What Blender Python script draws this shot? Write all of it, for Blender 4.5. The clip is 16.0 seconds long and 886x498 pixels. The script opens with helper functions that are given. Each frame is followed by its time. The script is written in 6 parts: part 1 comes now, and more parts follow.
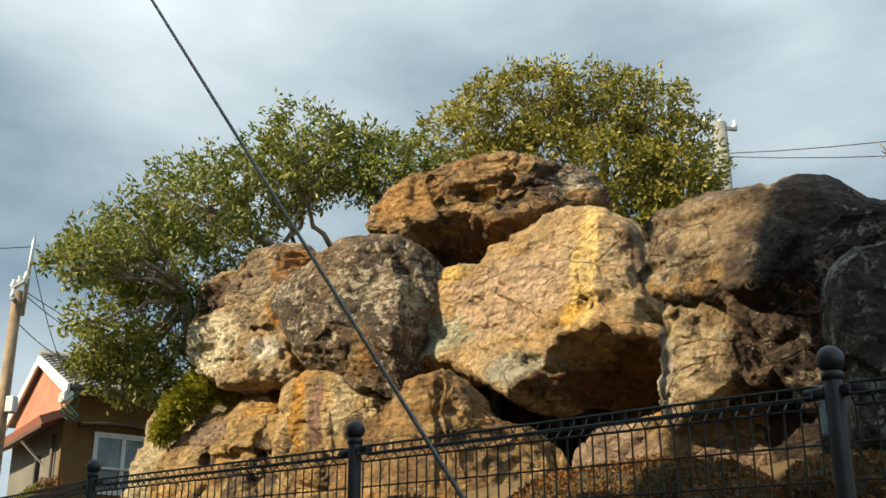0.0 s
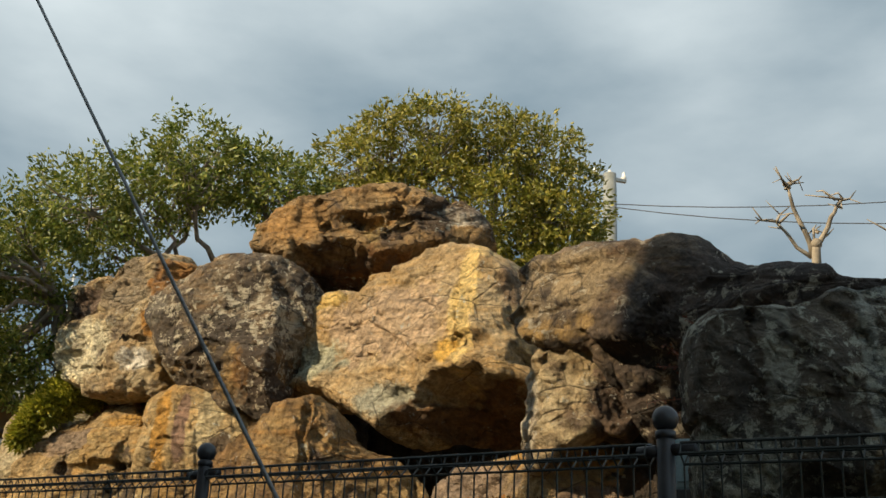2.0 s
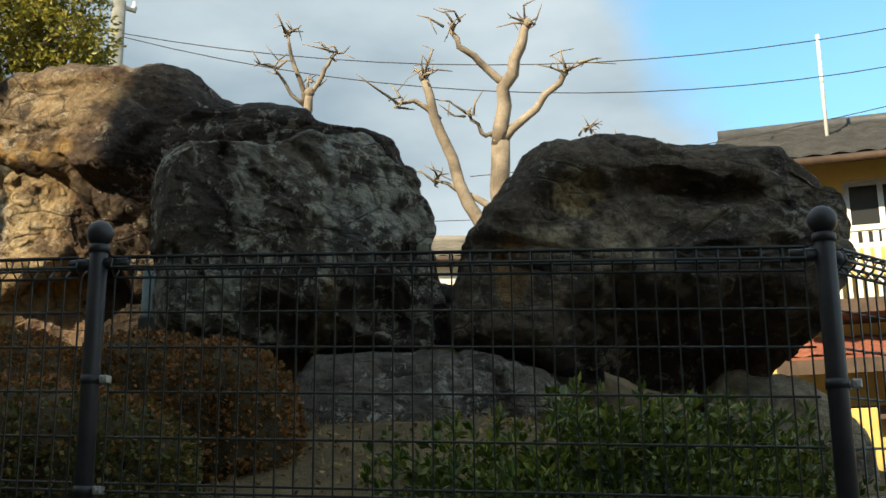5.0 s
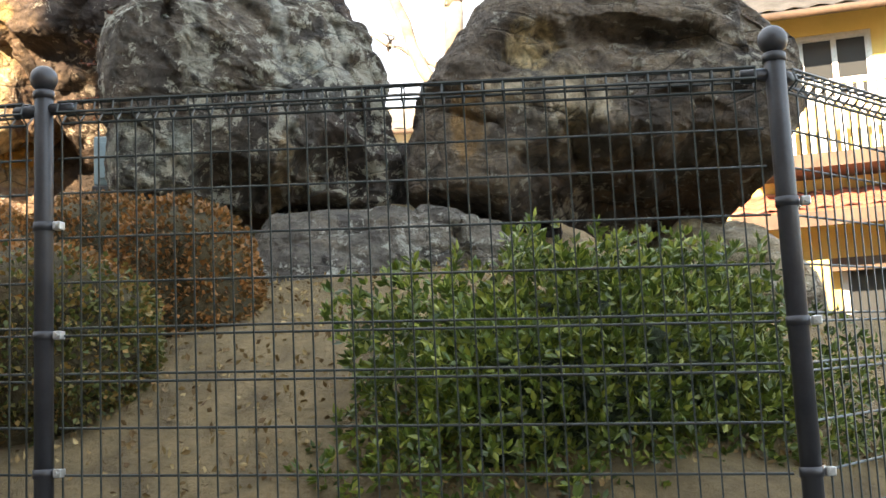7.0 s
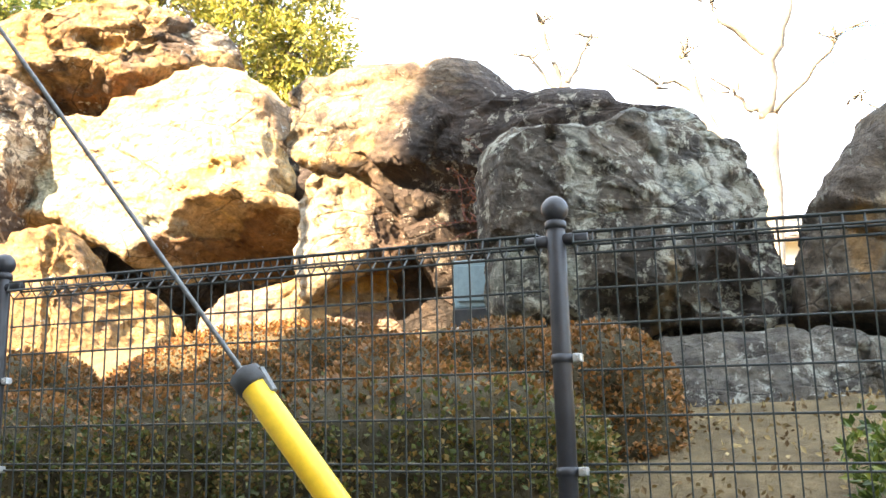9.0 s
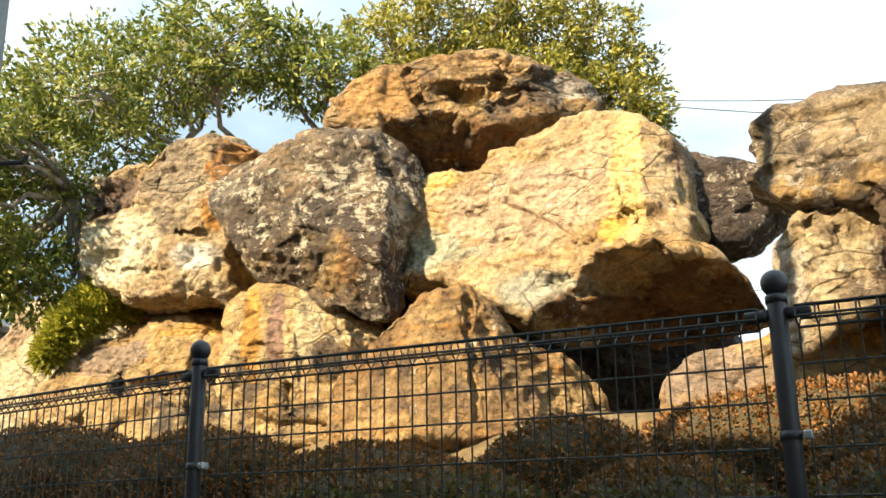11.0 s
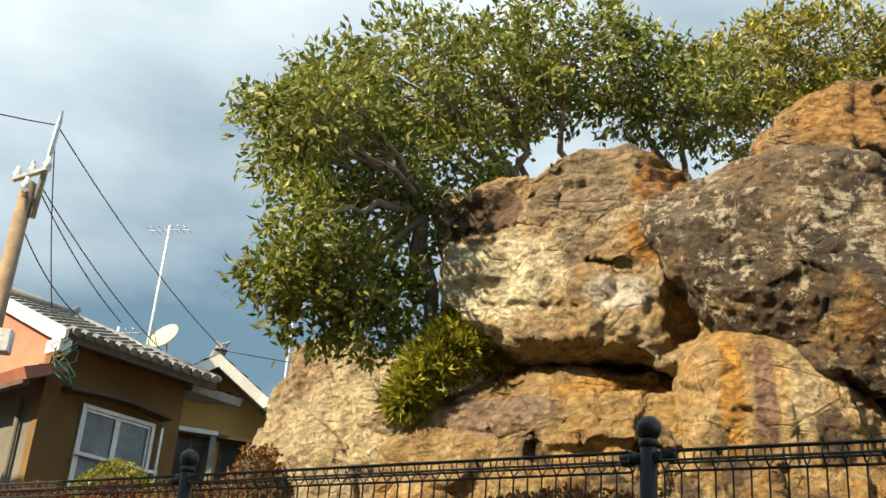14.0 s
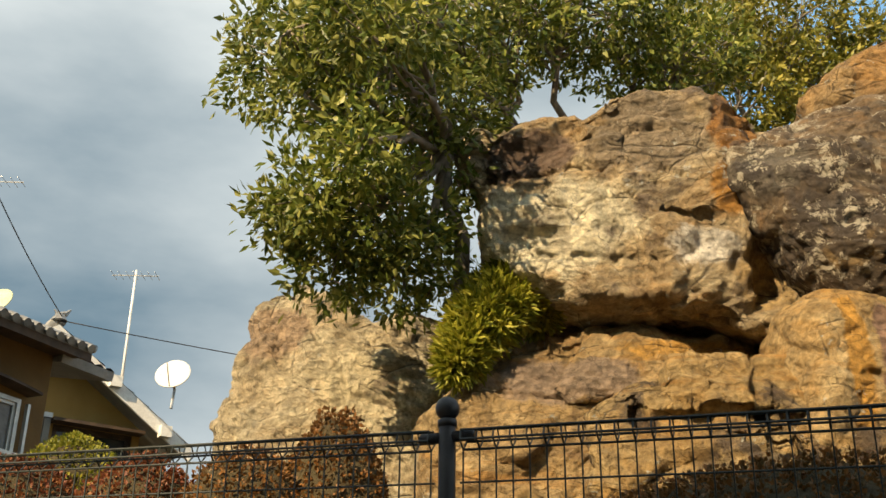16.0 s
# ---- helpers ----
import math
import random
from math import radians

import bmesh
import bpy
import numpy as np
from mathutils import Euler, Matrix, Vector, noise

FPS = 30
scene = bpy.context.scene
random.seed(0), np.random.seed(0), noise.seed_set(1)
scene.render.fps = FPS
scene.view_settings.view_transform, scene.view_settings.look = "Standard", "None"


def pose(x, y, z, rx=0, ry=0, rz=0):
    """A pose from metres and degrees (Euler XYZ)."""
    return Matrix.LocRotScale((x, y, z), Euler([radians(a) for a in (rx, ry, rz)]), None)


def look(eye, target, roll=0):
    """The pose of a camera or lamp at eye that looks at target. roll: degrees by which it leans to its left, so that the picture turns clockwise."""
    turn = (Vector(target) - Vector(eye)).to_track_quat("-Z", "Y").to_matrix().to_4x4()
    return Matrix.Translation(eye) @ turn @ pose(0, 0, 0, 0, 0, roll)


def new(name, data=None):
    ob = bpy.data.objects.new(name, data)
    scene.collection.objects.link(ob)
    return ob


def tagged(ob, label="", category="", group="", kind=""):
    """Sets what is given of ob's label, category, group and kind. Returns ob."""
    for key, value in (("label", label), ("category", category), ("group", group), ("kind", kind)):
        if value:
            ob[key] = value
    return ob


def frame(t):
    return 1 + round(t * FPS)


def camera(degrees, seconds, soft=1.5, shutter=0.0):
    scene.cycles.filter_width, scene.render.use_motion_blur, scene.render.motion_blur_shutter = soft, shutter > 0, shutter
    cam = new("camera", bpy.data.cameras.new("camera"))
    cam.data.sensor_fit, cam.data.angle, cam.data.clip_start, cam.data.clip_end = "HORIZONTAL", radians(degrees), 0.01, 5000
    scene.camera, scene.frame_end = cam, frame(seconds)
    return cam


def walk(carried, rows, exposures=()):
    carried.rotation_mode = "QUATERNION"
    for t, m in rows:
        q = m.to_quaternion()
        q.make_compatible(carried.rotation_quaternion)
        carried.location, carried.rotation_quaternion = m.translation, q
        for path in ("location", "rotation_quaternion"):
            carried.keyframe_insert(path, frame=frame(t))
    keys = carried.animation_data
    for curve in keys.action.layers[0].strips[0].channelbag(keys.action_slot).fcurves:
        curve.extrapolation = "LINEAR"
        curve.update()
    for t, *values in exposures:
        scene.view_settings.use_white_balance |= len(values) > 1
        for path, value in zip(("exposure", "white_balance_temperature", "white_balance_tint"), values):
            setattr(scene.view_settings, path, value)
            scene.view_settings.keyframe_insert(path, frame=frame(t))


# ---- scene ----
cam = camera(43.0, 16.0)
PATH = [
    (0, (0.529, -0.3, 1.275), (0.243, 1.559, 1.955), -0.1),
    (0.5, (0.529, -0.352, 1.284), (0.258, 1.501, 1.984), 2.3),
    (1, (0.55, -0.36, 1.29), (0.279, 1.465, 2.062), 2.9),
    (1.5, (0.582, -0.353, 1.288), (0.358, 1.474, 2.07), 1.7),
    (2, (0.626, -0.344, 1.29), (0.529, 1.516, 2.019), 2.9),
    (2.5, (0.666, -0.355, 1.288), (0.758, 1.537, 1.931), 4.0),
    (3, (0.709, -0.329, 1.294), (1.045, 1.541, 1.918), 4.5),
    (3.5, (0.736, -0.389, 1.29), (1.235, 1.439, 1.931), 2.8),
    (4, (0.766, -0.426, 1.267), (1.398, 1.358, 1.912), 1.1),
    (4.5, (0.796, -0.431, 1.245), (1.499, 1.346, 1.835), -0.1),
    (5, (0.817, -0.421, 1.209), (1.564, 1.37, 1.691), -0.6),
    (5.2, (0.822, -0.418, 1.193), (1.583, 1.377, 1.64), -1.0),
    (7.3, (0.835, -0.393, 1.09), (1.651, 1.415, 1.344), -3.0),
    (7.5, (0.803, -0.372, 1.099), (1.568, 1.458, 1.356), -2.7),
    (8, (0.668, -0.306, 1.131), (1.289, 1.564, 1.472), -1.9),
    (8.5, (0.434, -0.271, 1.181), (0.939, 1.61, 1.635), 0.2),
    (9, (0.131, -0.053, 1.181), (0.578, 1.835, 1.664), -1.4),
    (9.5, (-0.275, 0.165, 1.186), (0.093, 2.052, 1.738), -1.0),
    (10, (-0.709, 0.421, 1.201), (-0.421, 2.334, 1.707), 0.1),
    (10.2, (-0.874, 0.54, 1.198), (-0.641, 2.45, 1.743), -0.9),
    (12.3, (-2.969, 2.283, 1.346), (-2.865, 4.157, 2.038), 0.5),
    (12.5, (-3.158, 2.407, 1.334), (-3.097, 4.276, 2.044), -0.0),
    (13, (-3.58, 2.786, 1.363), (-3.507, 4.651, 2.083), 0.2),
    (13.5, (-4.012, 3.062, 1.377), (-3.868, 4.894, 2.168), 5.7),
    (14, (-4.428, 3.431, 1.401), (-4.261, 5.254, 2.208), 4.5),
    (14.5, (-4.829, 3.754, 1.419), (-4.555, 5.554, 2.246), 0.7),
    (15, (-5.217, 4.168, 1.392), (-4.797, 5.96, 2.175), -0.2),
    (15.5, (-5.652, 4.501, 1.405), (-5.113, 6.25, 2.212), -0.1),
    (16, (-6.091, 4.854, 1.424), (-5.461, 6.567, 2.242), 0.7),
]
walk(cam, [(t, look(eye, target, roll)) for t, eye, target, roll in PATH],
     [(0, 0, 6500, 10), (1.2, -0.03, 6500, 10), (2, -0.32, 6500, 10), (2.6, -0.35, 6500, 10), (3.5, -0.06, 6500, 10), (5.2, 0, 6500, 10), (6.9, 2.1, 6900, 20), (7.4, 2.5, 7000, 24), (8, 2.85, 6900, 24), (8.6, 2.9, 6700, 22), (9.5, 2.25, 6500, 18), (10.2, 1.95, 6500, 14), (11.9, 0.1, 6500, 10), (12.4, 0.22, 6500, 10), (14.5, 0.2, 6550, 11), (16, -0.05, 7000, 13)])

# ---- light: low sun from behind and to one side, broken cloud ----
SUN = Vector((-0.72, -0.50, 0.485)).normalized()
sun = new("sun", bpy.data.lights.new("sun", "SUN"))
sun.data.energy, sun.data.angle, sun.data.color = 8.6, radians(0.6), (1.0, 0.80, 0.51)
sun.matrix_world = look(SUN * 60, (0, 0, 0))

world = bpy.data.worlds.new("sky")
scene.world = world
world.use_nodes = True
wt = world.node_tree
wt.nodes.clear()


def wnode(kind, **values):
    n = wt.nodes.new(kind)
    for k, v in values.items():
        n.inputs[k.replace("_", " ")].default_value = v
    return n


sky = wt.nodes.new("ShaderNodeTexSky")
sky.sky_type, sky.sun_disc = "NISHITA", False
sky.sun_elevation = math.asin(SUN.z)
sky.sun_rotation = math.atan2(SUN.x, SUN.y)
coord = wt.nodes.new("ShaderNodeTexCoord")
stretch = wt.nodes.new("ShaderNodeMapping")
stretch.inputs["Scale"].default_value = (1.0, 1.0, 2.4)
stretch.inputs["Location"].default_value = (0.35, 0.1, 0.55)
wt.links.new(coord.outputs["Generated"], stretch.inputs["Vector"])
big = wnode("ShaderNodeTexNoise", Scale=2.3, Detail=7.0, Roughness=0.52, Distortion=0.25)
fine = wnode("ShaderNodeTexNoise", Scale=2.9, Detail=7.0, Roughness=0.5)
for n in (big, fine):
    wt.links.new(stretch.outputs["Vector"], n.inputs["Vector"])
cover = wt.nodes.new("ShaderNodeValToRGB")
cover.color_ramp.elements[0].position, cover.color_ramp.elements[1].position = 0.33, 0.52
cover.color_ramp.elements[0].color = (0.12, 0.12, 0.12, 1)


def lobe(direction, tight, amount):
    """A broad swelling of cloud (or a clearing) round one direction of the sky."""
    d = wt.nodes.new("ShaderNodeVectorMath")
    d.operation = "DOT_PRODUCT"
    d.inputs[1].default_value = Vector(direction).normalized()
    wt.links.new(coord.outputs["Generated"], d.inputs[0])
    m = wt.nodes.new("ShaderNodeMapRange")
    m.interpolation_type = "SMOOTHSTEP"
    m.inputs["From Min"].default_value, m.inputs["From Max"].default_value = math.cos(radians(tight)), 1.0
    m.inputs["To Min"].default_value, m.inputs["To Max"].default_value = 0.0, amount
    wt.links.new(d.outputs["Value"], m.inputs["Value"])
    return m.outputs["Result"]


def summed(*outs):
    total = outs[0]
    for o in outs[1:]:
        n = wt.nodes.new("ShaderNodeMath")
        wt.links.new(total, n.inputs[0])
        wt.links.new(o, n.inputs[1])
        total = n.outputs[0]
    return total


wt.links.new(summed(big.outputs["Fac"], lobe((0.63, 0.64, 0.44), 16, -0.44), lobe((0.1, 0.86, 0.5), 55, 0.30)), cover.inputs["Fac"])
tone = wt.nodes.new("ShaderNodeValToRGB")
tone.color_ramp.elements[0].position, tone.color_ramp.elements[0].color = 0.15, (0.15, 0.25, 0.33, 1)
tone.color_ramp.elements[1].position, tone.color_ramp.elements[1].color = 0.82, (0.85, 0.945, 0.965, 1)
wt.links.new(summed(fine.outputs["Fac"], lobe((-0.27, 0.80, 0.56), 17, 0.34), lobe((-0.13, 0.92, 0.37), 20, -0.26), lobe((0.31, 0.86, 0.41), 20, -0.12), lobe((-0.40, 0.89, 0.21), 40, -0.10), lobe((0.05, 0.85, 0.53), 13, 0.16)), tone.inputs["Fac"])
clear = wnode("ShaderNodeBackground", Strength=0.3)
cloud = wnode("ShaderNodeBackground", Strength=1.15)
mixed = wt.nodes.new("ShaderNodeMixShader")
wout = wt.nodes.new("ShaderNodeOutputWorld")
azure = wt.nodes.new("ShaderNodeMix")
azure.data_type, azure.blend_type = "RGBA", "MULTIPLY"
azure.inputs[0].default_value = 1.0
azure.inputs[7].default_value = (0.62, 1.0, 1.0, 1)
wt.links.new(sky.outputs["Color"], azure.inputs[6])
wt.links.new(azure.outputs[2], clear.inputs["Color"])
wt.links.new(tone.outputs["Color"], cloud.inputs["Color"])
wt.links.new(cover.outputs["Color"], mixed.inputs["Fac"])
wt.links.new(clear.outputs["Background"], mixed.inputs[1])
wt.links.new(cloud.outputs["Background"], mixed.inputs[2])
wt.links.new(mixed.outputs["Shader"], wout.inputs["Surface"])


# ---- materials ----
class Nodes:
    """A node tree under construction."""

    def __init__(self, name):
        self.mat = bpy.data.materials.new(name)
        self.mat.use_nodes = True
        self.tree = self.mat.node_tree
        self.bsdf = self.tree.nodes["Principled BSDF"]
        self.coord = self.tree.nodes.new("ShaderNodeTexCoord").outputs["Object"]

    def wire(self, a, b):
        self.tree.links.new(a, b)

    def mapped(self, scale, turn=(0, 0, 0)):
        n = self.tree.nodes.new("ShaderNodeMapping")
        n.inputs["Scale"].default_value = scale
        n.inputs["Rotation"].default_value = [radians(a) for a in turn]
        self.wire(self.coord, n.inputs["Vector"])
        return n.outputs["Vector"]

    def noise(self, scale, detail=6.0, rough=0.55, distort=0.0, vector=None):
        n = self.tree.nodes.new("ShaderNodeTexNoise")
        for k, v in (("Scale", scale), ("Detail", detail), ("Roughness", rough), ("Distortion", distort)):
            n.inputs[k].default_value = v
        self.wire(vector or self.coord, n.inputs["Vector"])
        return n.outputs["Fac"]

    def cells(self, scale, feature="DISTANCE_TO_EDGE", vector=None):
        n = self.tree.nodes.new("ShaderNodeTexVoronoi")
        n.feature = feature
        n.inputs["Scale"].default_value = scale
        self.wire(vector or self.coord, n.inputs["Vector"])
        return n.outputs["Distance"]

    def ramp(self, fac, *stops):
        n = self.tree.nodes.new("ShaderNodeValToRGB")
        e = n.color_ramp.elements
        while len(e) < len(stops):
            e.new(0.5)
        for el, (pos, col) in zip(e, stops):
            el.position = pos
            el.color = (*col, 1) if isinstance(col, tuple) else (col, col, col, 1)
        self.wire(fac, n.inputs["Fac"])
        return n.outputs["Color"]

    def mix(self, fac, a, b, kind="MIX"):
        n = self.tree.nodes.new("ShaderNodeMix")
        n.data_type, n.blend_type = "RGBA", kind
        for s, v in ((n.inputs[0], fac), (n.inputs[6], a), (n.inputs[7], b)):
            if isinstance(v, (int, float)):
                s.default_value = v
            elif isinstance(v, tuple):
                s.default_value = (*v, 1)
            else:
                self.wire(v, s)
        return n.outputs[2]

    def math(self, op, a, b=0.0):
        n = self.tree.nodes.new("ShaderNodeMath")
        n.operation = op
        for s, v in zip(n.inputs, (a, b)):
            if isinstance(v, (int, float)):
                s.default_value = v
            else:
                self.wire(v, s)
        return n.outputs[0]

    def bump(self, height, strength, distance):
        n = self.tree.nodes.new("ShaderNodeBump")
        n.inputs["Strength"].default_value = strength
        n.inputs["Distance"].default_value = distance
        self.wire(height, n.inputs["Height"])
        self.wire(n.outputs["Normal"], self.bsdf.inputs["Normal"])

    def done(self, color=None, rough=0.8, metal=0.0):
        if isinstance(color, tuple):
            self.bsdf.inputs["Base Color"].default_value = (*color, 1)
        elif color is not None:
            self.wire(color, self.bsdf.inputs["Base Color"])
        if isinstance(rough, (int, float)):
            self.bsdf.inputs["Roughness"].default_value = rough
        else:
            self.wire(rough, self.bsdf.inputs["Roughness"])
        self.bsdf.inputs["Metallic"].default_value = metal
        return self.mat


def rock_material(name, pale, ochre, patina, stain, patina_at=0.52, lichen=(0.5, 0.5, 0.44), lichen_at=0.70, bands=0.35, tilt=12, patches=()):
    """Weathered rock: two body tones, iron bands along the bedding, mineral patches and patches toned for shade, dark
    patina, lichen specks, cracks.
    """
    m = Nodes(name)
    body = m.ramp(m.noise(1.9, 10, 0.66, 0.7), (0.38, ochre), (0.58, pale))
    bed = m.mapped((0.9, 0.9, 5.0), (tilt, tilt * 0.6, 0))
    body = m.mix(m.ramp(m.noise(1.5, 9, 0.68, 1.4, bed), (0.50, 0.0), (0.62, bands)), body, stain)
    ragged = m.math("MULTIPLY", m.math("SUBTRACT", m.noise(3.6, 9, 0.7, 0.6), 0.5), 1.9)
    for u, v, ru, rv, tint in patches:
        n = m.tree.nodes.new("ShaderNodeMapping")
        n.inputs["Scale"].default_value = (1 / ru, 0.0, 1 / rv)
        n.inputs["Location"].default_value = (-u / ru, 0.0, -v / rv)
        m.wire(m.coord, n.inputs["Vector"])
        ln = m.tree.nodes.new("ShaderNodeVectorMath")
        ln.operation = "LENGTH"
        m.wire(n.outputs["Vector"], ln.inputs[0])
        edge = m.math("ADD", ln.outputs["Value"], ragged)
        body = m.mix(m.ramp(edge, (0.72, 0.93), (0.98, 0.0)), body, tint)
    fleck = m.ramp(m.noise(17, 7, 0.75), (0.36, 0.58), (0.58, 1.14))
    body = m.mix(1.0, body, fleck, "MULTIPLY")
    mottle = m.ramp(m.noise(5.2, 8, 0.7, 0.8), (0.38, 0.66), (0.58, 1.12))
    body = m.mix(1.0, body, mottle, "MULTIPLY")
    pat = m.math("ADD", m.noise(1.15, 9, 0.7, 0.6), m.math("MULTIPLY", m.noise(8.5, 7, 0.72), 0.24))
    body = m.mix(m.ramp(pat, (patina_at + 0.08, 0.0), (patina_at + 0.16, 0.9)), body, patina)
    spots = m.math("ADD", m.noise(12, 8, 0.75, 0.4), m.math("MULTIPLY", m.noise(2.1, 4, 0.5), 0.35))
    body = m.mix(m.ramp(spots, (lichen_at + 0.09, 0.0), (lichen_at + 0.14, 0.85)), body, lichen)
    crack = m.ramp(m.cells(2.2, vector=m.mapped((1, 1, 1.9), (18, 8, 0))), (0.0, 0.0), (0.03, 1.0))
    gate = m.ramp(m.noise(2.1, 3), (0.46, 1.0), (0.54, 0.0))
    seam = m.mix(gate, crack, (1.0, 1.0, 1.0))
    fine = m.ramp(m.cells(6.3, vector=m.mapped((1, 1, 1.6), (10, 24, 0))), (0.0, 0.0), (0.022, 1.0))
    fine = m.mix(m.ramp(m.noise(3.3, 3), (0.44, 1.0), (0.52, 0.0)), fine, (1.0, 1.0, 1.0))
    body = m.mix(1.0, body, m.ramp(seam, (0.0, 0.34), (0.7, 1.0)), "MULTIPLY")
    body = m.mix(1.0, body, m.ramp(fine, (0.0, 0.5), (0.8, 1.0)), "MULTIPLY")
    seam = m.mix(0.5, seam, fine, "MULTIPLY")
    chips = m.math("ADD", m.cells(11, "F1", m.mapped((1, 1, 1.7), (tilt, 10, 20))), m.math("MULTIPLY", m.cells(27, "F1"), 0.45))
    relief = m.math("ADD", m.noise(7.5, 12, 0.74, 0.3), m.math("MULTIPLY", m.noise(34, 8, 0.75), 0.4))
    relief = m.math("ADD", relief, m.math("MULTIPLY", seam, 0.22))
    relief = m.math("ADD", relief, m.math("MULTIPLY", chips, 0.55))
    relief = m.math("ADD", relief, m.math("MULTIPLY", m.noise(2.4, 10, 0.66, 0.8, bed), 0.35))
    m.bump(relief, 1.0, 0.085)
    return m.done(body, m.ramp(spots, (0.4, 0.72), (0.7, 0.92)))


ORANGE, BUFF, CREAM, UMBER = (0.50, 0.24, 0.045), (0.52, 0.36, 0.16), (0.74, 0.64, 0.42), (0.12, 0.08, 0.05)
SPLIT_ROCK = rock_material("split_rock", (0.56, 0.45, 0.28), (0.40, 0.28, 0.145), (0.11, 0.08, 0.06), ORANGE, 0.58, bands=0.3, patches=((0.22, 0.40, 0.42, 0.36, (0.30, 0.235, 0.16)), (-0.42, -0.19, 0.60, 0.34, (0.82, 0.74, 0.53)), (-0.50, 0.38, 0.36, 0.18, (0.15, 0.10, 0.075)), (0.72, 0.40, 0.17, 0.34, (0.42, 0.19, 0.04)), (0.66, 0.0, 0.14, 0.2, ORANGE), (0.50, -0.34, 0.24, 0.13, (0.84, 0.79, 0.70)), (0.8, -0.5, 0.2, 0.22, BUFF)))
# Lower right patches darken the overhang's underside: rust stain and painted shade.
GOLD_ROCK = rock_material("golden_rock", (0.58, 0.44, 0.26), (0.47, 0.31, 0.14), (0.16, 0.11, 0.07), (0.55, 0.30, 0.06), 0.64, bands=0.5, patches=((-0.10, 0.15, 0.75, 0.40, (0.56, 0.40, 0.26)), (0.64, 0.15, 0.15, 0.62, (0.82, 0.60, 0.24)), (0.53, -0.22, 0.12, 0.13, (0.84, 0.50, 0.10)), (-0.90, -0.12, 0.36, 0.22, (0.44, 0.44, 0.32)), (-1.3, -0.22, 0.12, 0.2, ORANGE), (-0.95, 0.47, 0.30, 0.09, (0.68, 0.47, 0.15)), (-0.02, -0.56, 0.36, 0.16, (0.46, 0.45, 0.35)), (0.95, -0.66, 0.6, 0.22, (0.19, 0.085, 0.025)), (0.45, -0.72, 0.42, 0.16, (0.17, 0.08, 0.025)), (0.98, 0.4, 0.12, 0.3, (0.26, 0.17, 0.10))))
# Wide patch at the foot: rust stain, deepened for shade under the overhang.
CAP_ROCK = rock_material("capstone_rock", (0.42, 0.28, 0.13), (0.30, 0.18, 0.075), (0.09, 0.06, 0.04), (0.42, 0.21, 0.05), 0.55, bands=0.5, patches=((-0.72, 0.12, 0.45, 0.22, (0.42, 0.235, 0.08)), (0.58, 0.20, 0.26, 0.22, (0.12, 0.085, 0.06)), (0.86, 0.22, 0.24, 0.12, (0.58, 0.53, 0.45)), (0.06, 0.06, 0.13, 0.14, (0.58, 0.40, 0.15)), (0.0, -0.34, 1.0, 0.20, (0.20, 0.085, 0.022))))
LICHEN_ROCK = rock_material("lichen_rock", (0.31, 0.24, 0.16), (0.21, 0.145, 0.085), (0.055, 0.042, 0.034), (0.30, 0.15, 0.04), 0.48, (0.56, 0.50, 0.38), 0.615, 0.5, patches=(
    (0.05, -0.38, 0.6, 0.24, (0.48, 0.31, 0.12)), (-0.65, 0.25, 0.3, 0.2, (0.20, 0.17, 0.13)), (0.55, -0.45, 0.3, 0.3, (0.28, 0.14, 0.04))))
# Broad dark patch: patina, deepened for the boulder's shaded right side.
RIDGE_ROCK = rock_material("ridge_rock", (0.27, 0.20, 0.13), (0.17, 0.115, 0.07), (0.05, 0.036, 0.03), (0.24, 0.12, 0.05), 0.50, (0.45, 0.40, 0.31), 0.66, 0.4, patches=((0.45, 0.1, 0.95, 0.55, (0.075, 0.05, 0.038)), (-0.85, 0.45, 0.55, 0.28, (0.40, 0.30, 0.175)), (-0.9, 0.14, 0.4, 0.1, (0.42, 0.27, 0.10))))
# Pale left and dark right patches tone its sunlit and shaded sides.
BLOCK_ROCK = rock_material("block_rock", (0.60, 0.49, 0.31), (0.45, 0.33, 0.17), (0.11, 0.07, 0.045), (0.40, 0.19, 0.05), 0.57, bands=0.3, patches=((-0.42, -0.15, 0.14, 0.4, (0.66, 0.58, 0.45)), (0.3, 0.0, 0.3, 0.4, (0.13, 0.08, 0.055))))
# The (0.25, -0.45) patch is a darker brown along the undercut foot.
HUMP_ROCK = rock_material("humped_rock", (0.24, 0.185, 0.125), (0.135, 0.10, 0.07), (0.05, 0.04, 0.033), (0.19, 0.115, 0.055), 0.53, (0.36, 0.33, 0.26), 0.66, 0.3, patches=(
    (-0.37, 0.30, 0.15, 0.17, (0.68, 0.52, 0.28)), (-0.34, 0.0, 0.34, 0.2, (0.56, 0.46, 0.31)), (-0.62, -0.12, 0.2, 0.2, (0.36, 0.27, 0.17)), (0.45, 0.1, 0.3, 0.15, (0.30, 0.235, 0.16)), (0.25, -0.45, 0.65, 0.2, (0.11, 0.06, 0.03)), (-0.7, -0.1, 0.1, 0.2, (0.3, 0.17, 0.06))))
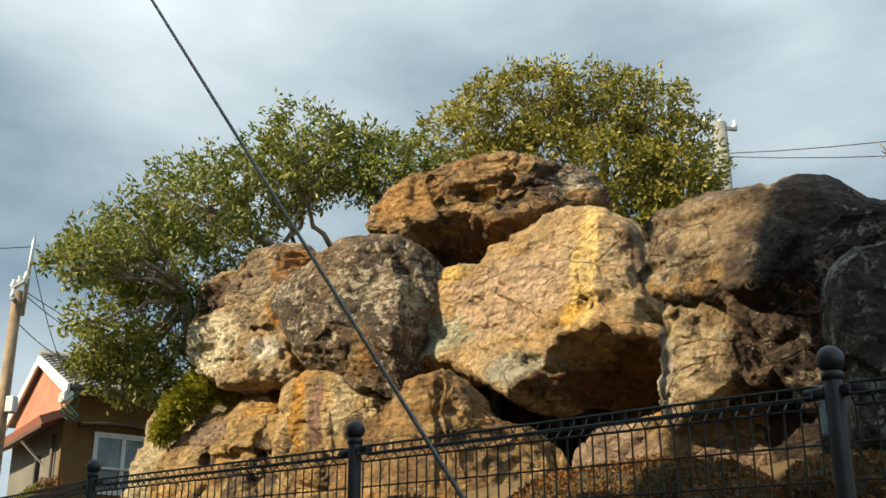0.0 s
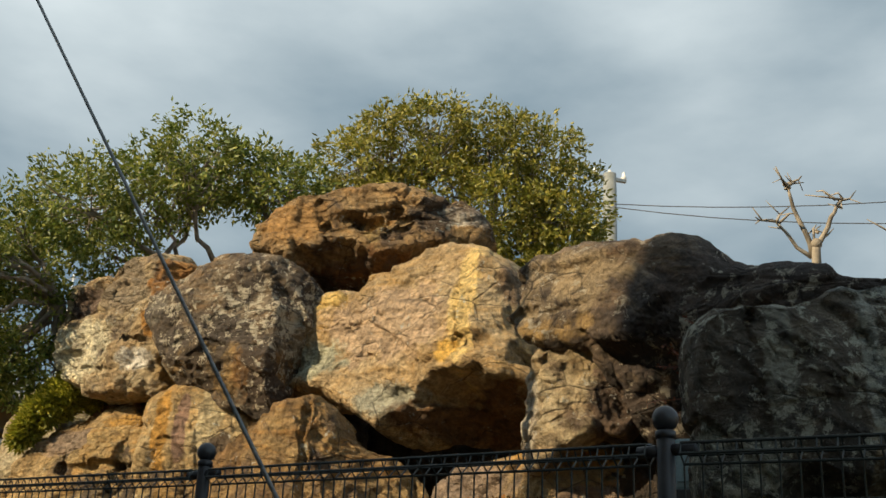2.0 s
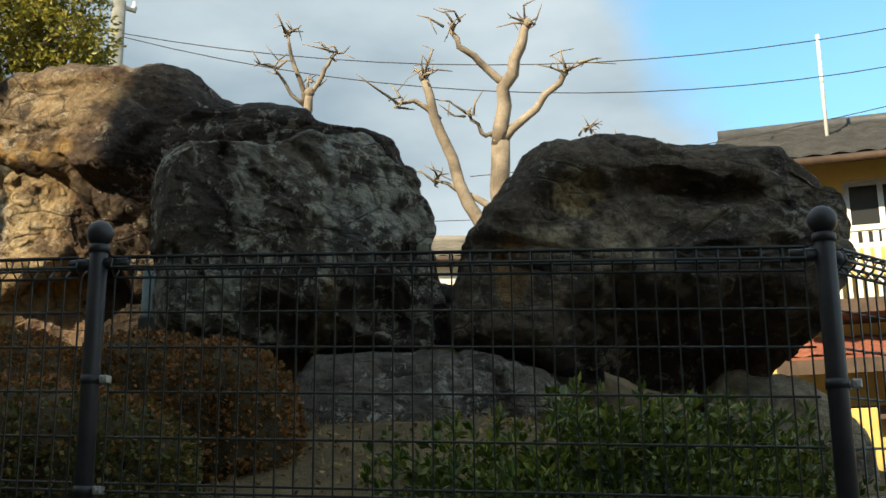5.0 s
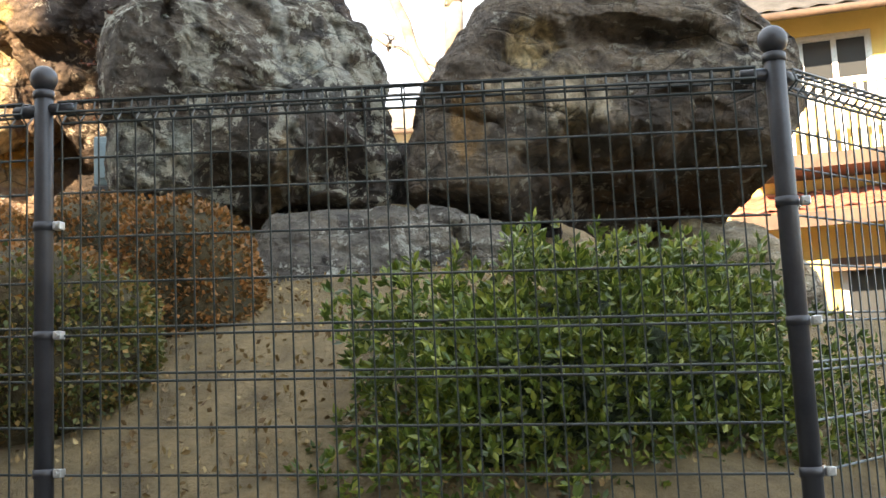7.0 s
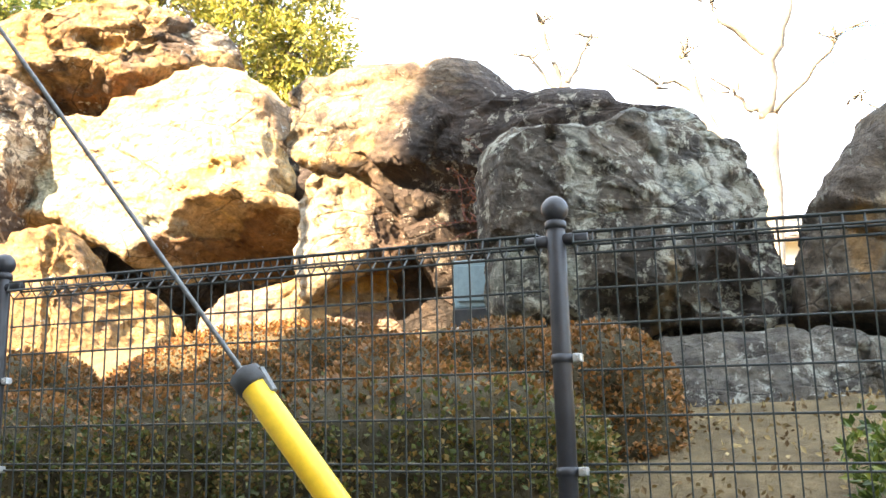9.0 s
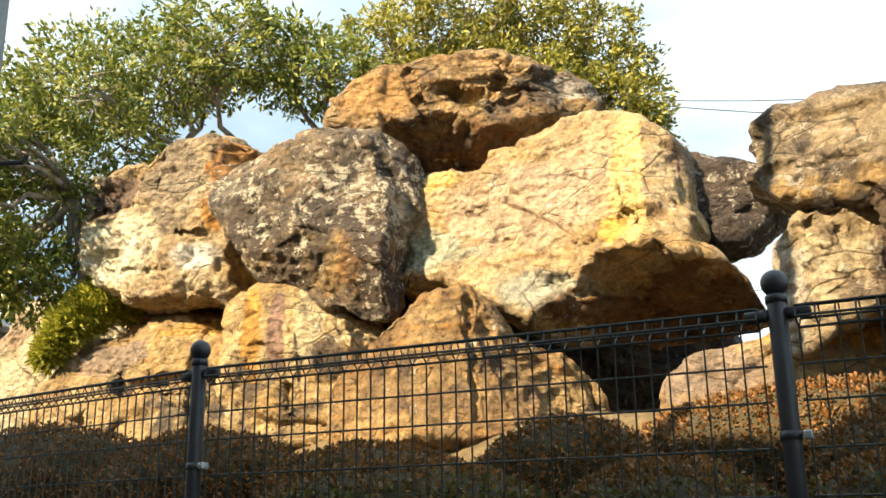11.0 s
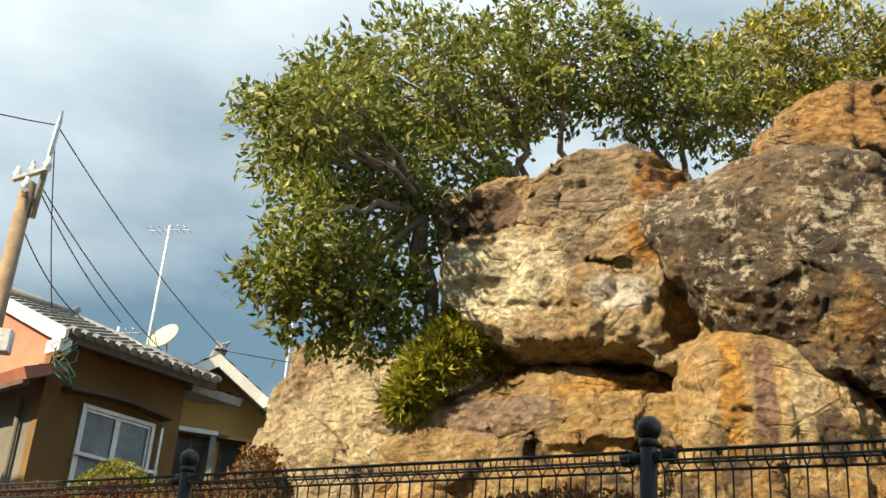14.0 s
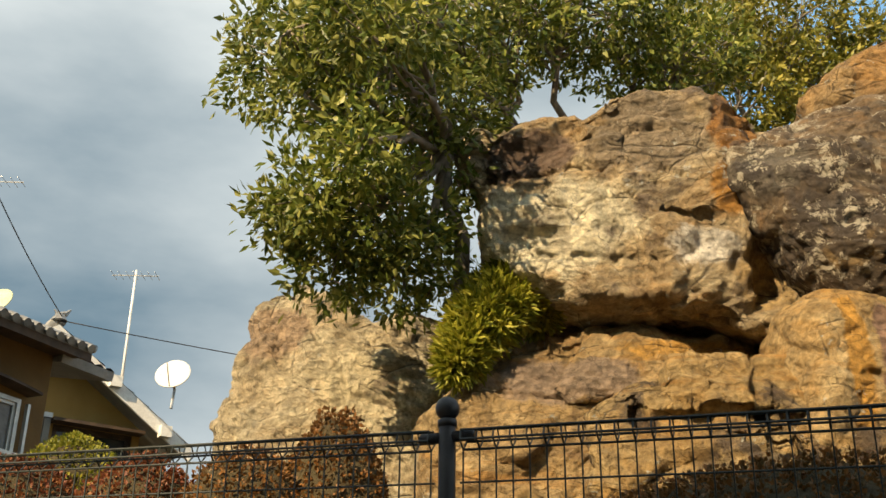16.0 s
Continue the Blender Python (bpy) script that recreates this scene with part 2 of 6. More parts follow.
GREY_ROCK = rock_material("grey_rock", (0.20, 0.165, 0.12), (0.105, 0.08, 0.057), (0.042, 0.034, 0.027), (0.22, 0.15, 0.085), 0.52, (0.50, 0.48, 0.38), 0.60, 0.25, 75, patches=(
    (0.10, 0.12, 0.06, 0.50, (0.56, 0.55, 0.47)), (-0.32, 0.15, 0.08, 0.4, (0.36, 0.34, 0.27)), (0.42, 0.2, 0.06, 0.35, (0.42, 0.40, 0.34)), (0.25, 0.05, 0.16, 0.22, (0.36, 0.38, 0.33)), (-0.60, -0.35, 0.30, 0.22, (0.30, 0.31, 0.245)), (0.55, -0.30, 0.3, 0.3, (0.075, 0.055, 0.045)), (0.08, -0.4, 0.06, 0.2, (0.36, 0.26, 0.14)), (0.1, 0.58, 0.4, 0.06, (0.42, 0.43, 0.39))))
STRIPE_ROCK = rock_material("striped_rock", (0.62, 0.47, 0.25), (0.46, 0.29, 0.11), (0.12, 0.08, 0.055), ORANGE, 0.63, bands=0.3, patches=(
    (-0.22, 0.15, 0.08, 0.5, (0.56, 0.29, 0.05)), (-0.03, 0.15, 0.07, 0.45, (0.30, 0.18, 0.13)), (0.2, 0.25, 0.14, 0.35, (0.66, 0.54, 0.32)), (0.35, 0.0, 0.14, 0.2, UMBER)))
SLAB_ROCK = rock_material("slab_rock", (0.50, 0.36, 0.18), (0.37, 0.24, 0.10), (0.15, 0.10, 0.075), ORANGE, 0.60, bands=0.55, patches=(
    (0.45, 0.30, 0.65, 0.12, (0.58, 0.32, 0.07)), (-0.50, 0.10, 0.45, 0.18, (0.32, 0.235, 0.17)), (0.5, 0.0, 0.4, 0.12, (0.30, 0.21, 0.15))))
END_ROCK = rock_material("end_rock", (0.62, 0.54, 0.37), (0.50, 0.40, 0.25), (0.16, 0.12, 0.085), (0.42, 0.28, 0.13), 0.62, bands=0.35, patches=((-0.55, 0.45, 0.28, 0.3, (0.44, 0.31, 0.20)), (0.2, -0.1, 0.5, 0.5, (0.64, 0.55, 0.36)), (0.0, 0.85, 0.4, 0.14, (0.12, 0.08, 0.06))))
LEDGE_ROCK = rock_material("ledge_rock", (0.25, 0.225, 0.185), (0.15, 0.125, 0.095), (0.06, 0.05, 0.042), (0.2, 0.14, 0.08), 0.53, (0.46, 0.45, 0.38), 0.64, 0.4)
RUST_ROCK = rock_material("rust_rock", (0.42, 0.28, 0.12), (0.28, 0.16, 0.06), (0.10, 0.065, 0.045), ORANGE, 0.56, bands=0.5)
OCHRE_ROCK = rock_material("ochre_rock", (0.58, 0.43, 0.21), (0.40, 0.25, 0.09), (0.07, 0.05, 0.038), ORANGE, 0.54, bands=0.6)
PALE_ROCK = rock_material("pale_rock", (0.56, 0.48, 0.35), (0.43, 0.35, 0.23), (0.12, 0.09, 0.07), (0.30, 0.2, 0.1), 0.58, bands=0.3)
# Near-black tone stands in for deep shade between the boulders.
GAP_SHADE_ROCK = rock_material("gap_shade_rock", (0.10, 0.07, 0.045), (0.065, 0.042, 0.026), (0.025, 0.02, 0.017), (0.12, 0.06, 0.025), 0.5, (0.16, 0.14, 0.11), 0.72)


def plain(name, a, b, scale=3.0, rough=0.8, relief=0.15, depth=0.01, metal=0.0, grain=30.0):
    """A surface with two close tones at a broad and a fine scale, and a little relief."""
    m = Nodes(name)
    col = m.ramp(m.noise(scale, 6, 0.6, 0.3), (0.35, a), (0.65, b))
    col = m.mix(1.0, col, m.ramp(m.noise(grain, 5, 0.7), (0.3, 0.8), (0.6, 1.0)), "MULTIPLY")
    m.bump(m.noise(grain, 8, 0.7), relief, depth)
    return m.done(col, rough, metal)


def leafy(name, dark, mid, light, rough=0.45, thin=0.25):
    """Leaves that differ from one to the next; a little light passes through."""
    m = Nodes(name)
    geo = m.tree.nodes.new("ShaderNodeNewGeometry")
    col = m.ramp(geo.outputs["Random Per Island"], (0.0, dark), (0.55, mid), (1.0, light))
    patch = m.ramp(m.noise(1.6, 3), (0.35, 0.72), (0.65, 1.1))
    col = m.mix(1.0, col, patch, "MULTIPLY")
    m.done(col, rough)
    back = m.tree.nodes.new("ShaderNodeBsdfTranslucent")
    m.wire(col, back.inputs["Color"])
    both = m.tree.nodes.new("ShaderNodeMixShader")
    both.inputs[0].default_value = thin
    m.wire(m.bsdf.outputs[0], both.inputs[1])
    m.wire(back.outputs[0], both.inputs[2])
    m.wire(both.outputs[0], m.tree.nodes["Material Output"].inputs["Surface"])
    return m.mat


OAK_LEAF = leafy("oak_leaf", (0.07, 0.115, 0.016), (0.19, 0.22, 0.033), (0.40, 0.39, 0.095), 0.48, 0.35)
OAK_LEAF_FAR = leafy("oak_leaf_yellowed", (0.10, 0.12, 0.016), (0.27, 0.255, 0.035), (0.50, 0.42, 0.09), 0.42, 0.35)
BUSH_LEAF = leafy("bush_leaf", (0.14, 0.17, 0.015), (0.32, 0.32, 0.03), (0.52, 0.47, 0.07), 0.5, 0.4)
SHRUB_LEAF = leafy("shrub_leaf", (0.043, 0.071, 0.013), (0.110, 0.157, 0.022), (0.293, 0.314, 0.052), 0.35)
AZALEA_LEAF = leafy("azalea_leaf", (0.10, 0.062, 0.016), (0.23, 0.105, 0.026), (0.38, 0.165, 0.045), 0.6)
AZALEA_GREEN = leafy("azalea_leaf_green", (0.05, 0.075, 0.015), (0.125, 0.12, 0.026), (0.28, 0.16, 0.042), 0.6)
AZALEA_RED = leafy("azalea_leaf_red", (0.12, 0.03, 0.014), (0.24, 0.07, 0.025), (0.34, 0.15, 0.05), 0.6)
# Near-black green stands for the shade inside the shrub.
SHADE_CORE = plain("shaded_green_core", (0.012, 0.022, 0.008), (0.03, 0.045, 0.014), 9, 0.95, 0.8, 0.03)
TILE_SLATE = plain("dark_roof_tile", (0.055, 0.06, 0.066), (0.10, 0.105, 0.115), 4, 0.5, 0.2, 0.004)
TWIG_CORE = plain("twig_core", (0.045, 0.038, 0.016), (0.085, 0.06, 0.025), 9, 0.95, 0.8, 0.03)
BARK = plain("bark", (0.15, 0.125, 0.10), (0.34, 0.29, 0.23), 7, 0.9, 0.6, 0.012, grain=45)
POLE_WOOD = plain("weathered_pole_wood", (0.20, 0.14, 0.09), (0.33, 0.25, 0.165), 6, 0.85, 0.5, 0.01, grain=50)
PALE_BARK = plain("pale_bark", (0.20, 0.17, 0.135), (0.40, 0.35, 0.285), 6, 0.85, 0.5, 0.012, grain=40)
SOIL = plain("dry_lawn", (0.15, 0.105, 0.048), (0.28, 0.20, 0.092), 5.5, 0.95, 1.0, 0.05, grain=38)
ASPHALT = plain("asphalt", (0.045, 0.045, 0.046), (0.07, 0.07, 0.068), 1.5, 0.9, 0.5, 0.006, grain=220)
CONCRETE = plain("concrete", (0.17, 0.16, 0.145), (0.27, 0.26, 0.235), 2.0, 0.9, 0.3, 0.006, grain=90)
POLE_GREY = plain("weathered_pole", (0.17, 0.18, 0.17), (0.29, 0.30, 0.285), 4.0, 0.7, 0.25, 0.004, grain=60)
PAINT_BROWN = plain("dark_fence_paint", (0.022, 0.022, 0.026), (0.04, 0.038, 0.042), 8, 0.42, 0.08, 0.002, grain=120)
WIRE_DARK = plain("coated_wire", (0.018, 0.024, 0.022), (0.035, 0.042, 0.038), 20, 0.4, 0.05, 0.001)
STEEL = plain("galvanised_steel", (0.42, 0.43, 0.43), (0.58, 0.58, 0.57), 25, 0.42, 0.1, 0.001, 0.85)
STRAND = plain("guy_strand", (0.13, 0.135, 0.135), (0.22, 0.225, 0.22), 60, 0.55, 0.6, 0.002, 0.3)
YELLOW = plain("yellow_plastic", (0.80, 0.47, 0.01), (0.86, 0.54, 0.02), 5, 0.38, 0.06, 0.002)
BLACK_RUBBER = plain("black_rubber", (0.02, 0.02, 0.02), (0.04, 0.04, 0.038), 15, 0.6)
WHITE_PAINT = plain("white_paint", (0.70, 0.69, 0.66), (0.82, 0.81, 0.78), 3, 0.6)
# Two ochre tones: the first is darkened for shade, the second sunlit.
OCHRE_SHADED = plain("ochre_render_shaded", (0.145, 0.085, 0.03), (0.20, 0.12, 0.042), 1.6, 0.9, 0.4, 0.006, grain=140)
OCHRE_LIT = plain("ochre_render_sunlit", (0.36, 0.215, 0.06), (0.45, 0.28, 0.085), 1.6, 0.9, 0.3, 0.005, grain=140)
TAN_WALL = plain("tan_render", (0.22, 0.19, 0.15), (0.28, 0.24, 0.185), 1.6, 0.9, 0.4, 0.006, grain=140)
YELLOW_WALL = plain("yellow_render", (0.58, 0.42, 0.12), (0.68, 0.50, 0.17), 1.6, 0.9, 0.3, 0.006, grain=140)
WHITE_WALL = plain("white_render", (0.74, 0.73, 0.70), (0.84, 0.83, 0.80), 1.2, 0.85, 0.2, 0.004, grain=120)
PINK_PANEL = plain("faded_red_board", (0.38, 0.15, 0.10), (0.47, 0.21, 0.14), 2.0, 0.8)
TILE_GREY = plain("grey_roof_tile", (0.16, 0.165, 0.17), (0.27, 0.275, 0.28), 4, 0.42, 0.2, 0.004)
TILE_RED = plain("red_roof_tile", (0.26, 0.09, 0.06), (0.36, 0.14, 0.09), 4, 0.6, 0.2, 0.004)
WOOD_DARK = plain("dark_timber", (0.05, 0.032, 0.022), (0.10, 0.065, 0.045), 5, 0.75, 0.3, 0.004)
ALU = plain("aluminium", (0.50, 0.50, 0.49), (0.62, 0.62, 0.60), 6, 0.4, 0.05, 0.001, 0.7)
CABLE = plain("cable", (0.02, 0.02, 0.022), (0.04, 0.04, 0.042), 30, 0.6)
LITTER = leafy("leaf_litter", (0.13, 0.075, 0.03), (0.25, 0.16, 0.06), (0.42, 0.31, 0.14), 0.9, 0.05)


def glass_pane(name, tint):
    m = Nodes(name)
    m.bump(m.noise(1.2, 2), 0.04, 0.02)
    return m.done(tint, 0.06)


GLASS = glass_pane("window_glass", (0.035, 0.04, 0.045))
WINDOW_GREY = plain("curtained_glass", (0.10, 0.105, 0.11), (0.19, 0.195, 0.20), 4, 0.12, 0.02, 0.002)
PALE_GREEN = plain("pale_green_plastic", (0.50, 0.55, 0.34), (0.58, 0.62, 0.42), 4, 0.5)
TEAL = plain("pale_blue_panel", (0.22, 0.31, 0.335), (0.28, 0.37, 0.39), 3, 0.5)


# ---- mesh helpers ----
class Buf:
    """Vertices and faces for one mesh."""

    def __init__(self):
        self.v, self.f = [], []

    def add(self, verts, faces):
        k = len(self.v)
        self.v.extend(tuple(p) for p in verts)
        self.f.extend(tuple(i + k for i in f) for f in faces)
        return self

    def tube(self, pts, radii, sides=6, caps=True):
        pts = [Vector(p) for p in pts]
        if isinstance(radii, (int, float)):
            radii = [radii] * len(pts)
        k, side = len(self.v), None
        for i, p in enumerate(pts):
            way = (pts[min(i + 1, len(pts) - 1)] - pts[max(i - 1, 0)]).normalized()
            if side is None:
                side = way.orthogonal().normalized()
            side = (side - way * side.dot(way)).normalized()
            up = way.cross(side)
            for j in range(sides):
                a = 2 * math.pi * j / sides
                self.v.append(tuple(p + (side * math.cos(a) + up * math.sin(a)) * radii[i]))
        for i in range(len(pts) - 1):
            for j in range(sides):
                a, b = k + i * sides + j, k + i * sides + (j + 1) % sides
                self.f.append((a, b, b + sides, a + sides))
        if caps:
            self.f.append(tuple(k + j for j in reversed(range(sides))))
            self.f.append(tuple(k + (len(pts) - 1) * sides + j for j in range(sides)))
        return self

    def box(self, x0, y0, z0, x1, y1, z1, bevel=0.0):
        """A box; with a bevel its upright and level edges are cut back."""
        bm = bmesh.new()
        bmesh.ops.create_cube(bm, size=1.0, matrix=Matrix.LocRotScale(((x0 + x1) / 2, (y0 + y1) / 2, (z0 + z1) / 2), None, (x1 - x0, y1 - y0, z1 - z0)))
        if bevel:
            bmesh.ops.bevel(bm, geom=bm.edges[:], offset=bevel, segments=2, affect="EDGES", profile=0.5)
        bm.verts.index_update()
        self.add([v.co for v in bm.verts], [[v.index for v in f.verts] for f in bm.faces])
        bm.free()
        return self

    def ball(self, c, r, seg=16, rings=10):
        for i in range(rings + 1):
            t = math.pi * i / rings
            for j in range(seg):
                a = 2 * math.pi * j / seg
                self.v.append((c[0] + r * math.sin(t) * math.cos(a), c[1] + r * math.sin(t) * math.sin(a), c[2] + r * math.cos(t)))
        k = len(self.v) - (rings + 1) * seg
        for i in range(rings):
            for j in range(seg):
                a, b = k + i * seg + j, k + i * seg + (j + 1) % seg
                self.f.append((a, a + seg, b + seg, b))
        return self

    def mesh(self, name, material, smooth=False):
        me = bpy.data.meshes.new(name)
        me.from_pydata(self.v, [], self.f)
        me.materials.append(material)
        if smooth:
            me.polygons.foreach_set("use_smooth", [True] * len(me.polygons))
        me.update()
        return me


def part(name, buf, material, parent=None, label="", smooth=False, at=None):
    """Links a buffer as one mesh object, under a thing or a part if one is given."""
    ob = new(name, buf.mesh(name, material, smooth))
    if parent is not None:
        ob.parent = parent
    if at is not None:
        ob.matrix_basis = at
    return tagged(ob, label)


def thing(name, label, category, at=None, group="", kind=""):
    ob = new(name)
    if at is not None:
        ob.matrix_basis = at
    return tagged(ob, label, category, group, kind)


def leaves(buf, rng, places, ways, count, length, width, spread=0.8, droop=0.35, fold=0.25, loose=0.0):
    """Whorls of folded leaves: count of them at each place, leaning along its way."""
    n = len(places) * count
    p = np.repeat(np.asarray(places, float), count, 0)
    w = np.repeat(np.asarray(ways, float), count, 0)
    d = w + rng.normal(0, spread, (n, 3))
    d[:, 2] -= droop
    d /= np.linalg.norm(d, axis=1)[:, None] + 1e-9
    s = np.cross(d, rng.normal(0, 1, (n, 3)))
    s /= np.linalg.norm(s, axis=1)[:, None] + 1e-9
    u = np.cross(s, d)
    ln = length * rng.uniform(0.65, 1.2, (n, 1))
    wd = width * rng.uniform(0.7, 1.2, (n, 1))
    p = p + d * rng.uniform(0, 0.35, (n, 1)) * length + rng.normal(0, loose, (n, 3))
    mid = p + d * ln * 0.45 + u * wd * fold
    quad = np.stack([p, mid + s * wd, p + d * ln, mid - s * wd], 1).reshape(-1, 3)
    k = len(buf.v)
    buf.v.extend(map(tuple, quad))
    for i in range(n):
        a = k + 4 * i
        buf.f.append((a, a + 1, a + 2))
        buf.f.append((a, a + 2, a + 3))
    return buf


# ---- ground: a road below, a raised bed behind the fence, one sheet to the horizon ----
POSTS = [(4.58, 2.43, 2.00), (2.72, 1.70, 1.94), (1.10, 2.72, 2.01), (-0.47, 3.95, 2.10), (-2.10, 5.11, 2.18), (-3.51, 6.52, 2.28), (-4.95, 7.90, 2.36), (-6.38, 9.30, 2.45), (-7.80, 10.70, 2.54)]
POST_HEIGHT = 1.30
LINE = np.array([(4.58 + 46.2, 2.43 + 18.2, 2.00)] + POSTS + [(-7.80 - 50, 10.70 + 50, 2.60)])


def inside(x, y):
    """Distance behind the fence line (negative on the road's side) and the height of the kerb there."""
    x, y = np.asarray(x, float), np.asarray(y, float)
    best, sign, base = np.full(x.shape, 1e9), np.ones(x.shape), np.zeros(x.shape)
    for a, b in zip(LINE, LINE[1:]):
        d = b[:2] - a[:2]
        ln = math.hypot(*d)
        t = np.clip(((x - a[0]) * d[0] + (y - a[1]) * d[1]) / ln**2, 0, 1)
        dist = np.hypot(x - a[0] - t * d[0], y - a[1] - t * d[1])
        side = (x - a[0]) * d[1] - (y - a[1]) * d[0]
        near = dist < best
        best = np.where(near, dist, best)
        sign = np.where(near, np.where(side > 0, 1.0, -1.0), sign)
        base = np.where(near, a[2] + t * (b[2] - a[2]) - POST_HEIGHT, base)
    return best * sign, base


def ground_height(x, y):
    s, base = inside(x, y)
    rise = np.where(s < 1.2, 0.56 * s, 0.672 + 0.28 * np.clip(s - 1.2, 0, 1.2)) + 0.65 * np.clip(s - 2.4, 0, 0.75)
    right = np.clip((7.6 - np.asarray(x, float)) / 2.4, 0, 1)
    rise = rise * right * right * (3 - 2 * right)
    bumps = 0.03 * np.sin(np.asarray(x) * 2.3 + 1) * np.sin(np.asarray(y) * 1.9) + 0.015 * np.sin(np.asarray(x) * 7.1) * np.sin(np.asarray(y) * 6.3 + 2)
    return np.where(s > 0, base + 0.02 + rise + bumps * np.clip(s, 0, 1), 0.0)


def height_at(x, y):
    return float(ground_height(np.array([x]), np.array([y]))[0])


def axis(lo, hi, step, far):
    core = list(np.arange(lo, hi + 1e-6, step))
    out, d = [], step
    while core[-1] + sum(out) < far:
        d *= 1.5
        out.append(d)
    pos = np.cumsum(out)
    return np.array([lo - p for p in reversed(pos)] + core + [hi + p for p in pos])


gx, gy = axis(-10, 8, 0.12, 1500), axis(-4, 15, 0.12, 1500)
mx, my = np.meshgrid(gx, gy)
mz = ground_height(mx, my)
nx, ny = len(gx), len(gy)
sheet = Buf()
sheet.v = list(zip(mx.ravel(), my.ravel(), mz.ravel()))
sheet.f = [(j * nx + i, j * nx + i + 1, (j + 1) * nx + i + 1, (j + 1) * nx + i) for j in range(ny - 1) for i in range(nx - 1)]
ground = tagged(part("ground", sheet, SOIL, smooth=True), "dry sparse lawn and bare soil rising behind the fence", "ground", kind="structure")

road = Buf()
rp = [(60, 12.6), (4.7, 1.95), (2.72, 1.33), (0.95, 2.42), (-0.68, 3.68), (-2.3, 4.85), (-3.72, 6.26), (-5.15, 7.62), (-8.0, 10.4), (-60, 60)]
road.v = [(x, y, 0.012) for x, y in rp] + [(x - 2.6, y - 4.2, 0.012) for x, y in rp]
k = len(rp)
road.f = [(i, i + 1, k + i + 1, k + i) for i in range(k - 1)]
tagged(part("road", road, ASPHALT), "worn grey asphalt lane below the fence", "road", kind="structure")

kerb = Buf()
for a, b in zip(LINE[1:], LINE[2:]):
    d = Vector((b[0] - a[0], b[1] - a[1], 0)).normalized()
    r = Vector((d.y, -d.x, 0))
    za, zb = a[2] - POST_HEIGHT - 0.0, b[2] - POST_HEIGHT - 0.0
    pa, pb = Vector((a[0], a[1], 0)) - d * 0.05, Vector((b[0], b[1], 0)) + d * 0.05
    vs = []
    for p, z in ((pa, za), (pb, zb)):
        for s, h in ((-0.13, -0.2), (0.13, -0.2), (0.13, z), (0.10, z + 0.015), (-0.10, z + 0.015), (-0.13, z)):
            vs.append(p + r * s + Vector((0, 0, h)))
    kerb.add(vs, [(0, 6, 7, 1)] + [(i, (i + 1) % 6, (i + 1) % 6 + 6, i + 6)[::-1] for i in range(1, 6)] + [(0, 1, 2, 3, 4, 5)[::-1], (6, 7, 8, 9, 10, 11)])
tagged(part("retaining_wall", kerb, CONCRETE), "low concrete retaining wall carrying the fence", "wall", kind="structure")


# ---- boulders ----
def hashed(i, j, k, salt):
    """A number from 0 to 1 for each whole-numbered place."""
    h = (i * 374761393 + j * 668265263 + k * 2147483647 + salt * 144269504) & 0xFFFFFFFF
    h = ((h ^ (h >> 13)) * 1274126177) & 0xFFFFFFFF
    h = ((h ^ (h >> 16)) * 2246822519) & 0xFFFFFFFF
    return ((h ^ (h >> 15)) & 0xFFFFFF) / 16777216.0


def lumps(p, salt=0):
    """Smooth noise from -1 to 1 over rows of places."""
    b = np.floor(p).astype(np.int64)
    f = p - b
    f = f * f * f * (f * (f * 6 - 15) + 10)
    out = 0.0
    for dx in (0, 1):
        for dy in (0, 1):
            for dz in (0, 1):
                wgt = (f[:, 0] if dx else 1 - f[:, 0]) * (f[:, 1] if dy else 1 - f[:, 1]) * (f[:, 2] if dz else 1 - f[:, 2])
                out = out + wgt * hashed(b[:, 0] + dx, b[:, 1] + dy, b[:, 2] + dz, salt)
    return out * 2 - 1


def layered(p, octaves, gain=0.5, salt=0):
    out, amp = 0.0, 1.0
    for o in range(octaves):
        out = out + amp * lumps(p * 2.03**o + 17.3 * o, salt + o)
        amp *= gain
    return out


def shards(p, salt=0):
    """Cells of broken rock: the distance to the nearest joint, and a height that tilts differently in each cell."""
    b = np.floor(p).astype(np.int64)
    near, second = np.full(len(p), 9.0), np.full(len(p), 9.0)
    seat, own = np.zeros_like(p), np.zeros_like(b)
    for dx in (-1, 0, 1):
        for dy in (-1, 0, 1):
            for dz in (-1, 0, 1):
                c = b + (dx, dy, dz)
                s = c + np.stack([hashed(c[:, 0], c[:, 1], c[:, 2], salt + n) for n in (1, 2, 3)], 1)
                d = np.linalg.norm(s - p, axis=1)
                closer = d < near
                second = np.where(closer, near, np.minimum(second, d))
                near = np.where(closer, d, near)
                seat[closer], own[closer] = s[closer], c[closer]
    tilt = np.stack([hashed(own[:, 0], own[:, 1], own[:, 2], salt + n) for n in (5, 6, 7)], 1) * 2 - 1
    lift = hashed(own[:, 0], own[:, 1], own[:, 2], salt + 8) * 2 - 1
    return second - near, lift, (tilt * (p - seat)).sum(1)


